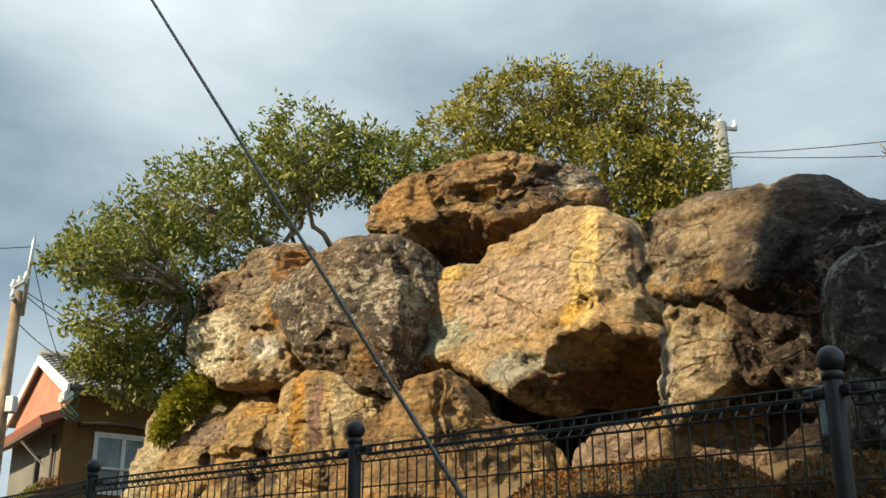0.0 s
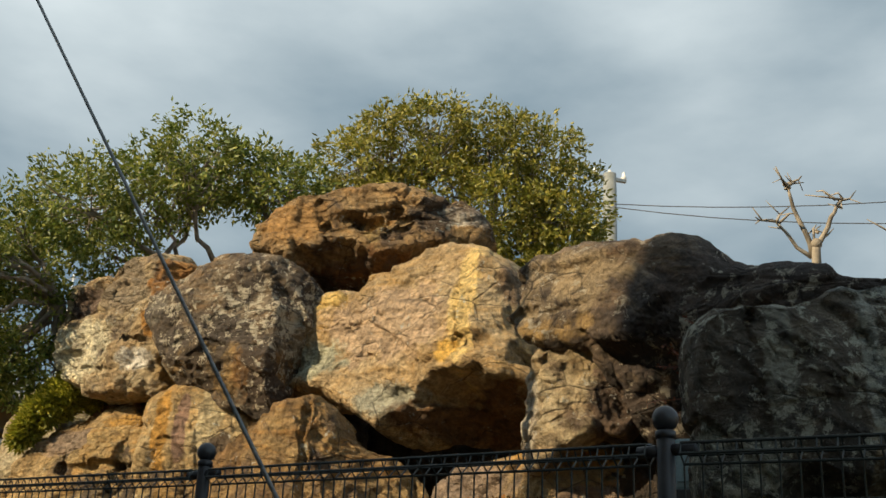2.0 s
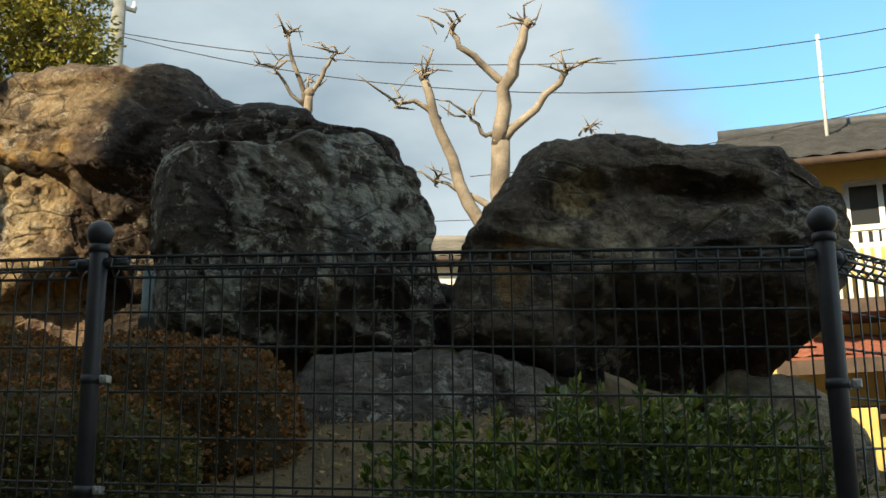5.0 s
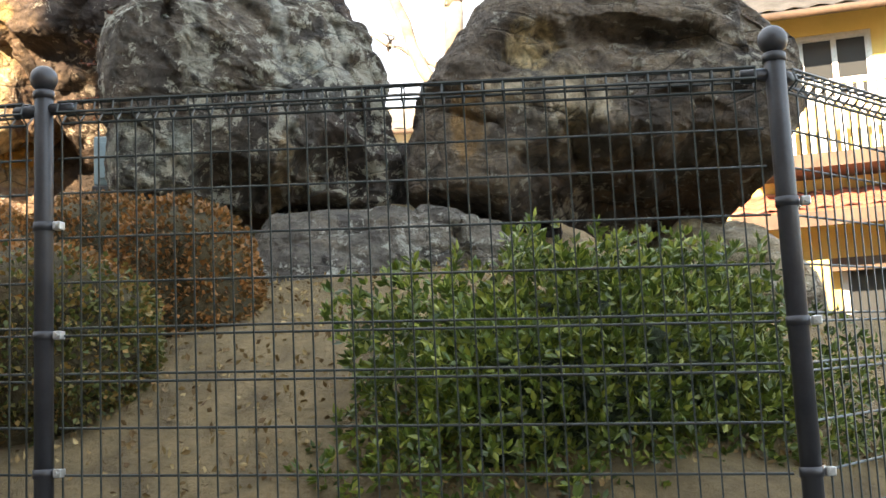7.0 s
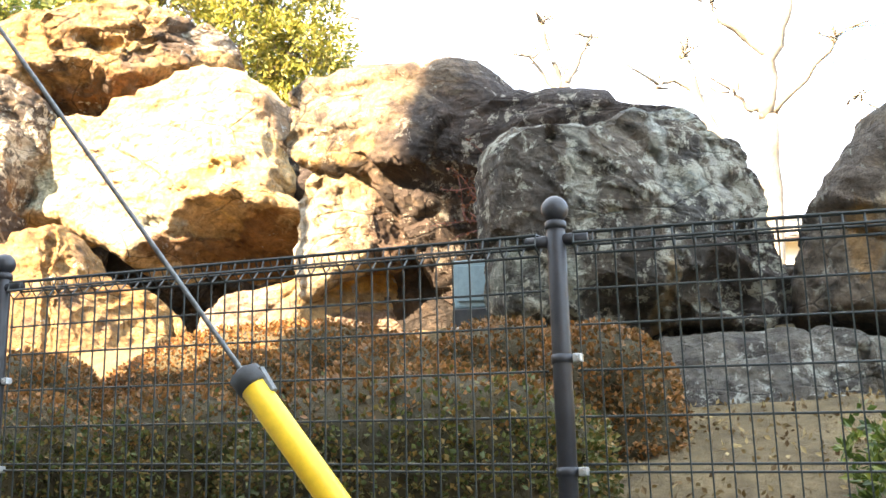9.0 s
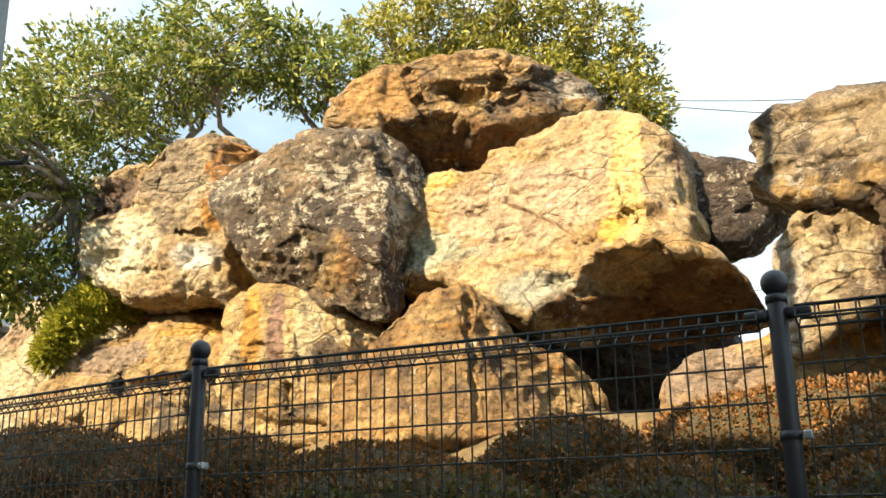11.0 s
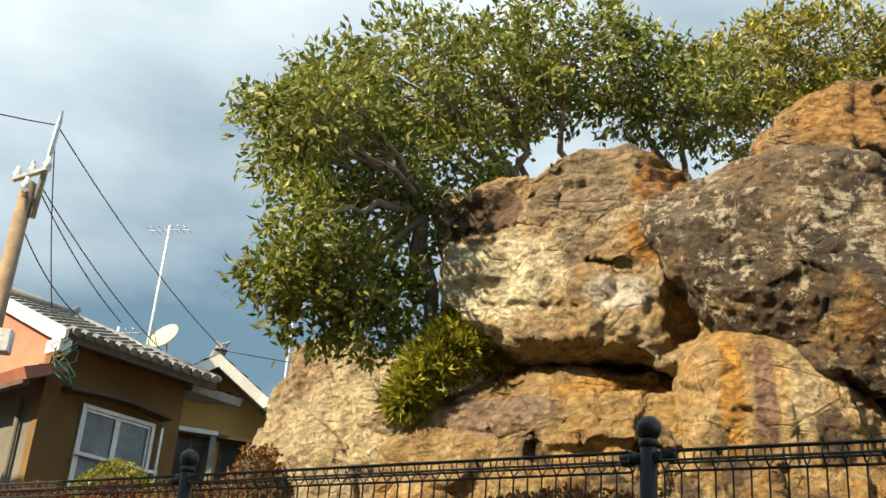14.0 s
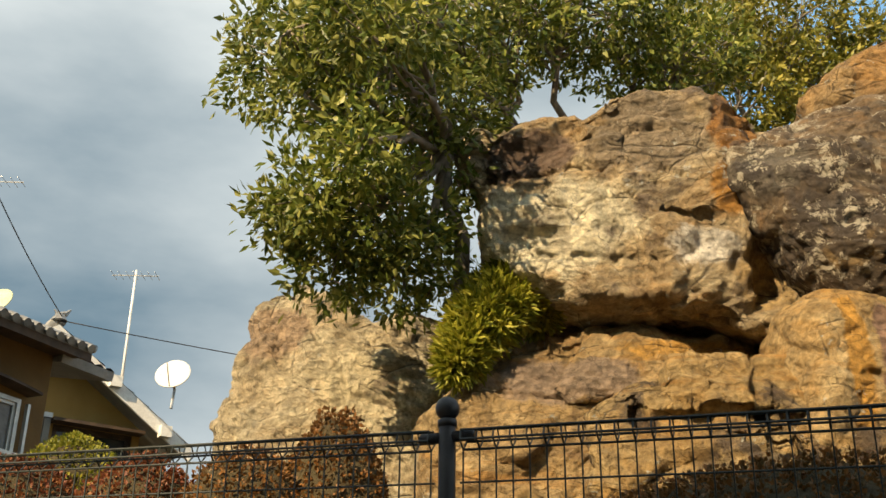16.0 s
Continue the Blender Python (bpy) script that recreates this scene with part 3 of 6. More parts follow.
def boulder(label, at, yaw, outline, front, back, material, seed, lean=0.0, edge=0.22, cuts=7, rough=1.0, chisel=(), dents=(), grooves=(), bed=(0.25, 12), n=300, m=100):
    """One weathered boulder: an outline given depth, cut back along planes (chisel: ten numbers are two planes that bound one cut), hollowed, then broken along its joints and worn."""
    pts = np.array(outline, float)
    pts = pts + 0.012 * np.sin(np.arange(len(pts)) * 2.7 + seed)[:, None]
    nxt = np.roll(pts, -1, 0)
    pts = np.stack([0.87 * pts + 0.13 * nxt, 0.13 * pts + 0.87 * nxt], 1).reshape(-1, 2)
    loop = np.vstack([pts, pts[:1]])
    run = np.r_[0, np.cumsum(np.linalg.norm(np.diff(loop, axis=0), axis=1))]
    at_run = np.linspace(0, run[-1], n, endpoint=False)
    ring = np.stack([np.interp(at_run, run, loop[:, 0]), np.interp(at_run, run, loop[:, 1])], 1)
    mid = (ring.max(0) + ring.min(0)) / 2
    half = (ring.max(0) - ring.min(0)) / 2
    ahead = int(m * 0.74)
    s = np.r_[np.linspace(0, math.pi / 2, ahead, endpoint=False), np.linspace(math.pi / 2, math.pi, m + 1 - ahead)]
    rho = np.abs(np.sin(s))
    u = mid[0] + rho[:, None] * (ring[:, 0] - mid[0])
    v = mid[1] + rho[:, None] * (ring[:, 1] - mid[1])
    near = np.full(u.shape, 9.0)
    for a, b in zip(loop, loop[1:]):
        d = b - a
        t = np.clip(((u - a[0]) * d[0] + (v - a[1]) * d[1]) / max(d @ d, 1e-9), 0, 1)
        near = np.minimum(near, np.hypot(u - a[0] - t * d[0], v - a[1] - t * d[1]))
    e = np.clip(1 - near / edge, 0, 1)
    w = np.where((np.arange(m + 1) < ahead)[:, None], -front * (1 - e**2.2) ** (1 / 2.2), back * np.sqrt(np.clip(1 - rho**2, 0, 1))[:, None])
    rng = np.random.default_rng(seed)
    off = np.array([seed * 3.7, seed * 1.3, seed * 2.1])
    uv = np.stack([u.ravel(), np.zeros(u.size), v.ravel()], 1)
    wob = 0.07 * layered(uv * 3.1 + off, 4, 0.55, seed).reshape(u.shape)
    planes = list(chisel)
    for _ in range(cuts):
        a, far = rng.uniform(140, 400), rng.uniform(0.15, 0.75)
        planes.append((mid[0] + far * half[0] * math.cos(radians(a)), mid[1] + far * half[1] * math.sin(radians(a)), a + rng.normal(0, 25), rng.uniform(0.12, 0.55), rng.uniform(0.0, 0.05)))
    for cut in planes:
        deep = 0.6 * back
        for u0, v0, a, steep, start in zip(*[iter(cut)] * 5):
            deep = np.minimum(deep, -front + start + steep * ((u - u0) * math.cos(radians(a)) + (v - v0) * math.sin(radians(a)) + wob))
        w = np.maximum(w, deep)
    facing = np.clip(-w / front + 0.6, 0, 1)
    for du, dv, ru, rv, dep in dents:
        w = w + facing * dep * np.exp(-((((u - du + wob) / ru) ** 2 + ((v - dv + wob) / rv) ** 2) ** 2))
    for ua, va, ub, vb, wide, dep in grooves:
        d = np.array([ub - ua, vb - va])
        t = np.clip(((u - ua) * d[0] + (v - va) * d[1]) / (d @ d), 0, 1)
        gap = np.hypot(u - ua - t * d[0] + wob * 0.7, v - va - t * d[1] + wob * 0.7)
        w = w + facing * dep * np.clip(1 - gap / wide, 0, 1) ** 0.7
    p = np.stack([u, w + lean * (v - mid[1]), v], -1)
    dn = np.gradient(p, axis=0)
    da = (np.roll(p, -1, 1) - np.roll(p, 1, 1)) / 2
    nor = np.cross(da, dn)
    nor /= np.linalg.norm(nor, axis=-1)[..., None] + 1e-9
    nor[:3], nor[-3:] = (0, -1, 0), (0, 1, 0)
    flat, fn = p.reshape(-1, 3), nor.reshape(-1, 3)
    x = flat + off
    warp = x + 0.13 * np.stack([lumps(x * 2.1, 31), lumps(x * 2.1, 32), lumps(x * 2.1, 33)], 1)
    skew, squash = math.sin(radians(bed[1])), 1 / (0.55 + bed[0])
    laid = np.stack([warp[:, 0] * 0.9, warp[:, 1] * 0.9, warp[:, 2] * squash + warp[:, 0] * skew], 1)
    h = 0.0
    for scale, lift, tilt in ((1.5, 0.022, 0.085), (4.3, 0.008, 0.045), (9.5, 0.004, 0.03)):
        gap, up, lean_in = shards(laid * scale, 40 + int(scale * 10))
        crack = np.clip(gap / 0.07, 0, 1)
        h = h + (lift * up + tilt / scale * lean_in) * (0.5 + 0.5 * crack) - lift * 0.5 * (1 - crack)
    level = warp[:, 2] * 6.5 + warp[:, 0] * skew * 6.5 + 1.2 * lumps(x * 1.3, 51)
    step = level - np.floor(level)
    h = h + bed[0] * 0.035 * (np.clip(step / 0.85, 0, 1) - np.clip((step - 0.85) / 0.15, 0, 1))
    h = h + 0.016 * layered(x * 1.5, 3, 0.5, 61) + 0.009 * layered(x * 8.0, 4, 0.6, 71)
    out = flat + fn * (h * rough * min(1.0, half.mean() / 0.55))[:, None]
    rows = out.reshape(m + 1, n, 3)
    rows[0], rows[m] = rows[0].mean(0), rows[m].mean(0)
    buf = Buf()
    buf.v = [tuple(a) for a in rows[1:m].reshape(-1, 3)]
    buf.f = [(i * n + j, i * n + (j + 1) % n, (i + 1) * n + (j + 1) % n, (i + 1) * n + j) for i in range(m - 2) for j in range(n)]
    k = len(buf.v)
    buf.v += [tuple(rows[0, 0]), tuple(rows[m, 0])]
    buf.f += [(k, j, (j + 1) % n)[::-1] for j in range(n)]
    buf.f += [(k + 1, (m - 2) * n + (j + 1) % n, (m - 2) * n + j)[::-1] for j in range(n)]
    ob = part("boulder", buf, material, smooth=True, at=pose(*at, 0, 0, yaw))
    return tagged(ob, label, "boulder", "boulders of the stone mound")


boulder("split ochre boulder with a pale face on a shelf of rock", (-2.93, 10.31, 4.38), -33,
        [(-1.08, 0.64), (-0.97, 0.69), (-0.71, 0.68), (-0.41, 0.73), (-0.16, 0.74), (-0.0, 0.78), (0.2, 0.81), (0.47, 0.75), (0.77, 0.66), (0.98, 0.51), (1.08, 0.4), (1.07, 0.23), (0.98, 0.04), (0.87, -0.1), (0.88, -0.25), (0.92, -0.38), (1.04, -0.62), (1.06, -0.74), (0.96, -0.78), (0.82, -0.81), (0.62, -0.74), (0.35, -0.7), (0.06, -0.63), (-0.24, -0.61), (-0.39, -0.52), (-0.59, -0.43), (-0.73, -0.38), (-0.8, -0.26), (-0.85, -0.04), (-0.93, 0.24), (-1.0, 0.43)],
        0.42, 0.9, SPLIT_ROCK, 1, lean=0.08, cuts=4, rough=1.6, edge=0.14, bed=(0.5, -6),
        chisel=((0.62, 0.0, 0, 0.9, 0.0), (0.78, -0.3, 0, 2.2, 0.02), (0.0, -0.56, 265, 2.5, 0.0), (-0.75, 0.3, 165, 0.8, 0.0)),
        dents=((-0.45, 0.36, 0.28, 0.16, 0.14), (0.82, -0.42, 0.09, 0.2, 0.22)), grooves=((-0.72, 0.27, -0.05, 0.21, 0.05, 0.10), (0.02, 0.7, 0.02, 0.22, 0.03, 0.06), (-0.66, -0.18, -0.03, -0.24, 0.03, 0.05), (0.3, -0.14, 0.72, -0.21, 0.03, 0.06), (0.6, 0.6, 0.66, -0.1, 0.03, 0.05), (0.6, 0.16, 0.95, 0.1, 0.03, 0.07), (-0.5, -0.33, 0.2, -0.43, 0.025, 0.04)))
boulder("rounded dark boulder crusted with pale lichen", (-1.78, 9.39, 4.16), -22,
        [(-0.87, 0.26), (-0.81, 0.46), (-0.56, 0.57), (-0.35, 0.68), (-0.0, 0.79), (0.38, 0.8), (0.62, 0.69), (0.76, 0.51), (0.86, 0.33), (0.87, 0.19), (0.75, -0.01), (0.67, -0.28), (0.65, -0.54), (0.65, -0.72), (0.58, -0.8), (0.43, -0.78), (0.26, -0.69), (-0.0, -0.59), (-0.29, -0.55), (-0.42, -0.42), (-0.6, -0.18), (-0.75, 0.04)],
        0.4, 0.9, LICHEN_ROCK, 2, lean=0.12, cuts=5, edge=0.3, rough=1.15,
        chisel=((0.55, 0.2, 5, 1.8, 0.0), (0.0, -0.25, 262, 0.9, 0.0), (-0.4, 0.2, 130, 0.5, 0.0)), grooves=((-0.3, -0.12, 0.5, -0.2, 0.03, 0.05),))
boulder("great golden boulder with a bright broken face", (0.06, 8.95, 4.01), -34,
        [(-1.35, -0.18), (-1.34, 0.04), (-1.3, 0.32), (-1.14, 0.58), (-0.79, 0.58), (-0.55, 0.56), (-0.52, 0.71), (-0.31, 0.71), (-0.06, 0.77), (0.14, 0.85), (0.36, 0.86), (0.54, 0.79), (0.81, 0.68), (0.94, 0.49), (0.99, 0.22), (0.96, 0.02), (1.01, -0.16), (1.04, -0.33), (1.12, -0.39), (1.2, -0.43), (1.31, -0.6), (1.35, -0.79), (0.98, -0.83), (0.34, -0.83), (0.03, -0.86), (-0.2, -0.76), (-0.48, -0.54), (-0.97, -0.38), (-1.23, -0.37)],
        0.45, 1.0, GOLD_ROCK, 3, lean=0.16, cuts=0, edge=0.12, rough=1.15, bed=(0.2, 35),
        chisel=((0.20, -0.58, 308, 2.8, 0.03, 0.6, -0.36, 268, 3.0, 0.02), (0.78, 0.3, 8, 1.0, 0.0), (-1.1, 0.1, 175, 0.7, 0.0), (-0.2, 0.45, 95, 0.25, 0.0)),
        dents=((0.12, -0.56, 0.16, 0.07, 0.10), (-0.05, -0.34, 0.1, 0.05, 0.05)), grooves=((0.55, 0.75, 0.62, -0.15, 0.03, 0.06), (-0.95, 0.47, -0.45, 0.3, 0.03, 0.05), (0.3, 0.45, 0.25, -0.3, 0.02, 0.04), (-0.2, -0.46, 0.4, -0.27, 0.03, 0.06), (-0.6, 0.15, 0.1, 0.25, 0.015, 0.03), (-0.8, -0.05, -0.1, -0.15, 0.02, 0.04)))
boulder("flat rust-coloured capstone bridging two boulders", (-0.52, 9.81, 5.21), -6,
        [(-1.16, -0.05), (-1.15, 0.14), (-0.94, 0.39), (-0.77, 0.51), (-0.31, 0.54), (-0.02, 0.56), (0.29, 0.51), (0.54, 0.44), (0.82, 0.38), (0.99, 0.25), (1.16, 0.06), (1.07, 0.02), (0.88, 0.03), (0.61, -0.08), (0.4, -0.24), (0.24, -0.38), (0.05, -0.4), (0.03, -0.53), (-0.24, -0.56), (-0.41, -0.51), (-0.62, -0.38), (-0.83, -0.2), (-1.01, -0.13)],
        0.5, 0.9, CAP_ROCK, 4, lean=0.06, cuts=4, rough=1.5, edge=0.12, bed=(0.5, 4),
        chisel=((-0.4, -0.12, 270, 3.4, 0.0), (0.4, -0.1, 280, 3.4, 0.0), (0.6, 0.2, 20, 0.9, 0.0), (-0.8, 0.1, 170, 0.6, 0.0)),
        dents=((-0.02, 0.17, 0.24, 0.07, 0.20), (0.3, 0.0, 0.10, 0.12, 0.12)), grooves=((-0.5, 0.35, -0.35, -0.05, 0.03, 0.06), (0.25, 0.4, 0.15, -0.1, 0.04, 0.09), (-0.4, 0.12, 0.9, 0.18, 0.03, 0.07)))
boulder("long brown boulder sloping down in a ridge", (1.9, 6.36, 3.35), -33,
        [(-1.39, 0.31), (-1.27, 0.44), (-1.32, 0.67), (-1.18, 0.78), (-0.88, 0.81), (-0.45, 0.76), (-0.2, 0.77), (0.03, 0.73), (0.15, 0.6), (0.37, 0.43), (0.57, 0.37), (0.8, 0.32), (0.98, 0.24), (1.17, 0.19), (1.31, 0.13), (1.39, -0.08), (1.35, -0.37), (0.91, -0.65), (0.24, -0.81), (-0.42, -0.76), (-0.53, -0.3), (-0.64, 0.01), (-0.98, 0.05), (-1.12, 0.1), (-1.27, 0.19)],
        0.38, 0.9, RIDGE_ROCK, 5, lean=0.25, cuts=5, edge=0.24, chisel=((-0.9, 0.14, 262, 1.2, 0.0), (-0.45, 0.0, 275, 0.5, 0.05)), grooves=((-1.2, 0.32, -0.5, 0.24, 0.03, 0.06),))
boulder("squat block of coarse brown rock propping the ridge stone", (1.24, 6.93, 3.11), -12,
        [(-0.38, 0.19), (-0.29, 0.29), (-0.2, 0.35), (0.03, 0.37), (0.19, 0.32), (0.35, 0.21), (0.38, -0.11), (0.25, -0.28), (0.09, -0.24), (-0.05, -0.32), (-0.16, -0.36), (-0.28, -0.47), (-0.44, -0.44), (-0.43, -0.16), (-0.40, 0.04)],
        0.3, 0.7, BLOCK_ROCK, 6, cuts=3, rough=1.6, edge=0.1, chisel=((-0.22, 0.0, 180, 1.6, 0.0), (0.1, 0.0, 0, 0.5, 0.0)), bed=(0.5, 5))
boulder("square dark grey boulder streaked with pale lichen", (2.32, 5.1, 2.66), -6,
        [(-0.76, 0.28), (-0.72, 0.38), (-0.61, 0.47), (-0.44, 0.5), (-0.2, 0.51), (-0.02, 0.56), (0.16, 0.61), (0.32, 0.63), (0.37, 0.6), (0.44, 0.45), (0.58, 0.43), (0.62, 0.3), (0.68, 0.14), (0.67, -0.02), (0.69, -0.14), (0.73, -0.25), (0.76, -0.42), (0.72, -0.55), (0.44, -0.58), (0.15, -0.59), (-0.13, -0.57), (-0.3, -0.6), (-0.41, -0.63), (-0.46, -0.6), (-0.71, -0.49), (-0.73, -0.23), (-0.76, 0.04)],
        0.4, 0.8, GREY_ROCK, 7, lean=0.1, cuts=5, edge=0.16, bed=(0.08, 70), chisel=((0.42, 0.3, 10, 0.5, 0.0), (0.4, -0.3, 290, 0.8, 0.0), (-0.3, -0.38, 268, 1.6, 0.0), (-0.55, 0.0, 185, 0.5, 0.0)),
        dents=((0.3, -0.45, 0.22, 0.12, 0.2), (-0.2, -0.48, 0.16, 0.08, 0.15), (-0.3, 0.15, 0.12, 0.10, 0.05)), grooves=((0.08, 0.5, 0.12, -0.3, 0.025, 0.04), (-0.45, 0.4, -0.4, -0.2, 0.02, 0.03), (0.38, 0.45, 0.5, -0.2, 0.03, 0.06)))
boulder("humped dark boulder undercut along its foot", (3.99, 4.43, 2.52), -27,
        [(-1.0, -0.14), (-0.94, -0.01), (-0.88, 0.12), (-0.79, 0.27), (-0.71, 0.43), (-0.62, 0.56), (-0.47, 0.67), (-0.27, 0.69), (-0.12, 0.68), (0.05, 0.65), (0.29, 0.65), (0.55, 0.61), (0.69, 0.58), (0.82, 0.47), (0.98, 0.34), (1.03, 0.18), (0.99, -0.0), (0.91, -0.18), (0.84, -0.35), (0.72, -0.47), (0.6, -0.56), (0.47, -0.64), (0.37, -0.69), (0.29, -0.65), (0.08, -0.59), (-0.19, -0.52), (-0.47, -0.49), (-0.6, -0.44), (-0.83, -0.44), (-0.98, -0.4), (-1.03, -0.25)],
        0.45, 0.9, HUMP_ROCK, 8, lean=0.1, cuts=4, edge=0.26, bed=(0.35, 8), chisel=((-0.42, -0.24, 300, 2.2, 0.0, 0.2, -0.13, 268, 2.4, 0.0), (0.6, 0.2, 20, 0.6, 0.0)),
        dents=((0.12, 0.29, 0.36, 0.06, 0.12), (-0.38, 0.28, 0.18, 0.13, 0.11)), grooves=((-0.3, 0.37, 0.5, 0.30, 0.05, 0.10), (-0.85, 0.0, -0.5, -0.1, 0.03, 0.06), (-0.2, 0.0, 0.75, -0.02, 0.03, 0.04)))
boulder("rounded ochre boulder with rust-brown stripes", (-1.97, 9.55, 3.14), -8,
        [(-0.48, 0.12), (-0.44, 0.42), (-0.30, 0.56), (-0.12, 0.64), (0.14, 0.62), (0.46, 0.45), (0.70, 0.30), (0.78, 0.08), (0.72, -0.25), (0.6, -0.5), (0.12, -0.62), (-0.31, -0.6), (-0.48, -0.34)],
        0.4, 0.7, STRIPE_ROCK, 9, lean=0.15, cuts=4, edge=0.2, rough=0.8, chisel=((0.38, 0.2, 5, 1.0, 0.0),), bed=(0.15, 80))
boulder("pointed brown boulder leaning at the foot of the mound", (-0.76, 8.35, 2.86), -12,
        [(-0.54, 0.24), (-0.37, 0.40), (-0.13, 0.53), (0.04, 0.55), (0.18, 0.40), (0.33, 0.19), (0.65, 0.04), (0.86, -0.12), (0.89, -0.31), (0.26, -0.58), (-0.47, -0.6), (-0.89, -0.58), (-0.87, -0.18), (-0.71, 0.04)],
        0.42, 0.8, RUST_ROCK, 10, lean=0.25, cuts=4, edge=0.12, chisel=((0.1, 0.1, 15, 1.1, 0.0), (-0.3, 0.2, 140, 0.5, 0.0)), bed=(0.4, 70), grooves=((0.02, 0.5, 0.1, -0.4, 0.03, 0.06),))
boulder("broad ochre slab under the split boulder", (-2.77, 10.5, 3.22), -20,
        [(-1.31, -0.17), (-1.14, 0.05), (-1.0, 0.2), (-0.82, 0.35), (-0.58, 0.38), (-0.55, 0.56), (-0.46, 0.63), (-0.19, 0.68), (0.03, 0.66), (0.24, 0.59), (0.53, 0.58), (0.84, 0.55), (1.22, 0.53), (1.31, 0.21), (1.1, -0.37), (-0.21, -0.68), (-1.27, -0.65)],
        0.5, 0.9, SLAB_ROCK, 11, lean=0.2, cuts=4, edge=0.18, rough=1.4, bed=(0.35, -5), chisel=((-0.4, 0.30, 88, 1.5, 0.0), (-0.9, 0.1, 150, 0.7, 0.0), (0.3, 0.1, 92, 0.3, 0.0)), grooves=((-0.5, 0.38, 1.1, 0.36, 0.04, 0.08), (-0.9, 0.0, 0.4, -0.06, 0.03, 0.05)))
boulder("tall pale ochre boulder at the end of the mound", (-4.06, 12.14, 3.59), -15,
        [(-0.89, -0.34), (-0.85, -0.02), (-0.81, 0.16), (-0.75, 0.41), (-0.72, 0.66), (-0.62, 0.8), (-0.44, 0.83), (-0.2, 0.79), (-0.01, 0.68), (0.17, 0.7), (0.35, 0.73), (0.75, 0.69), (0.89, 0.04), (0.86, -0.83), (-0.85, -0.82)],
        0.5, 0.9, END_ROCK, 12, lean=0.22, cuts=5, edge=0.14, rough=1.4, bed=(0.3, 60), chisel=((0.25, 0.2, 25, 0.7, 0.0),), dents=((0.02, 0.58, 0.2, 0.12, 0.18),))
boulder("low sunlit boulder half buried behind the hedge", (0.98, 7.35, 2.48), -14,
        [(-0.71, 0.06), (-0.55, 0.22), (-0.24, 0.3), (-0.01, 0.34), (0.34, 0.36), (0.56, 0.35), (0.70, 0.23), (0.71, -0.16), (0.18, -0.36), (-0.66, -0.36)],
        0.35, 0.7, SLAB_ROCK, 13, lean=0.2, cuts=4, edge=0.14)
boulder("low grey ledge of rock at the lawn's edge", (2.90, 4.62, 1.76), -23,
        [(-0.63, 0.24), (-0.46, 0.26), (-0.08, 0.26), (0.17, 0.24), (0.47, 0.18), (0.7, 0.03), (0.65, -0.26), (-0.43, -0.27), (-0.67, -0.2), (-0.7, 0.1)],
        0.3, 0.9, LEDGE_ROCK, 14, lean=0.5, cuts=3, edge=0.1, bed=(0.6, 5))
boulder("small beige boulder beside the large shrub", (4.92, 4.36, 1.55), -37,
        [(-0.62, -0.1), (-0.60, 0.30), (-0.42, 0.42), (-0.12, 0.41), (0.05, 0.34), (0.23, 0.18), (0.32, 0.0), (0.3, -0.4), (-0.06, -0.45), (-0.34, -0.4)],
        0.3, 0.5, PALE_ROCK, 15, lean=0.2, cuts=3, edge=0.15, n=160, m=60)
boulder("broken ochre footing stone with black seams", (-2.35, 9.62, 2.94), -14,
        [(-1.13, 0.15), (-0.75, 0.32), (-0.01, 0.39), (0.53, 0.4), (1.02, 0.3), (1.13, 0.0), (0.9, -0.45), (-0.04, -0.5), (-1.12, -0.45)],
        0.35, 0.8, OCHRE_ROCK, 16, lean=0.4, rough=1.7, cuts=3, edge=0.15, grooves=((-0.9, 0.05, 0.9, 0.0, 0.06, 0.12), (-0.3, 0.3, -0.2, -0.3, 0.05, 0.1), (0.4, 0.3, 0.5, -0.3, 0.05, 0.1)))
# Added filler: its dark colour is the shade in the gap.
boulder("added dark stone standing for shade deep in the mound", (0.0, 10.55, 3.5), -15,
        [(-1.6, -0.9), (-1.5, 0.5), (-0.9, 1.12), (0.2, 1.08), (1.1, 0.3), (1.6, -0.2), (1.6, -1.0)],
        0.3, 1.2, GAP_SHADE_ROCK, 17, n=140, m=60)


# ---- mesh fence ----
fence = thing("mesh_fence", "dark welded-wire fence with ball-topped posts on a low wall", "fence", at=pose(POSTS[2][0], POSTS[2][1], POSTS[2][2] - POST_HEIGHT + 0.06))
F0 = fence.matrix_basis.inverted()
post_buf = Buf().tube([(0, 0, 0.0), (0, 0, 1.17), (0, 0, 1.185)], [0.0255, 0.0255, 0.02], 14)
post_me = post_buf.mesh("post", PAINT_BROWN, True)
cap_me = Buf().tube([(0, 0, 1.165), (0, 0, 1.185), (0, 0, 1.19)], [0.029, 0.029, 0.022], 14).ball((0, 0, 1.221), 0.037).mesh("ball_cap", PAINT_BROWN, True)
clamp_me = Buf().tube([(0, 0, -0.012), (0, 0, 0.012)], 0.0285, 14).mesh("band", PAINT_BROWN, True)
bolt_me = Buf().box(-0.055, -0.012, -0.011, -0.032, 0.012, 0.011, 0.003).tube([(-0.044, -0.02, 0), (-0.044, 0.02, 0)], 0.006, 6).mesh("clip", STEEL)
arm_me = Buf().tube([(0.02, 0, 0), (0.085, 0, 0)], 0.017, 8).mesh("bracket", PAINT_BROWN, True)
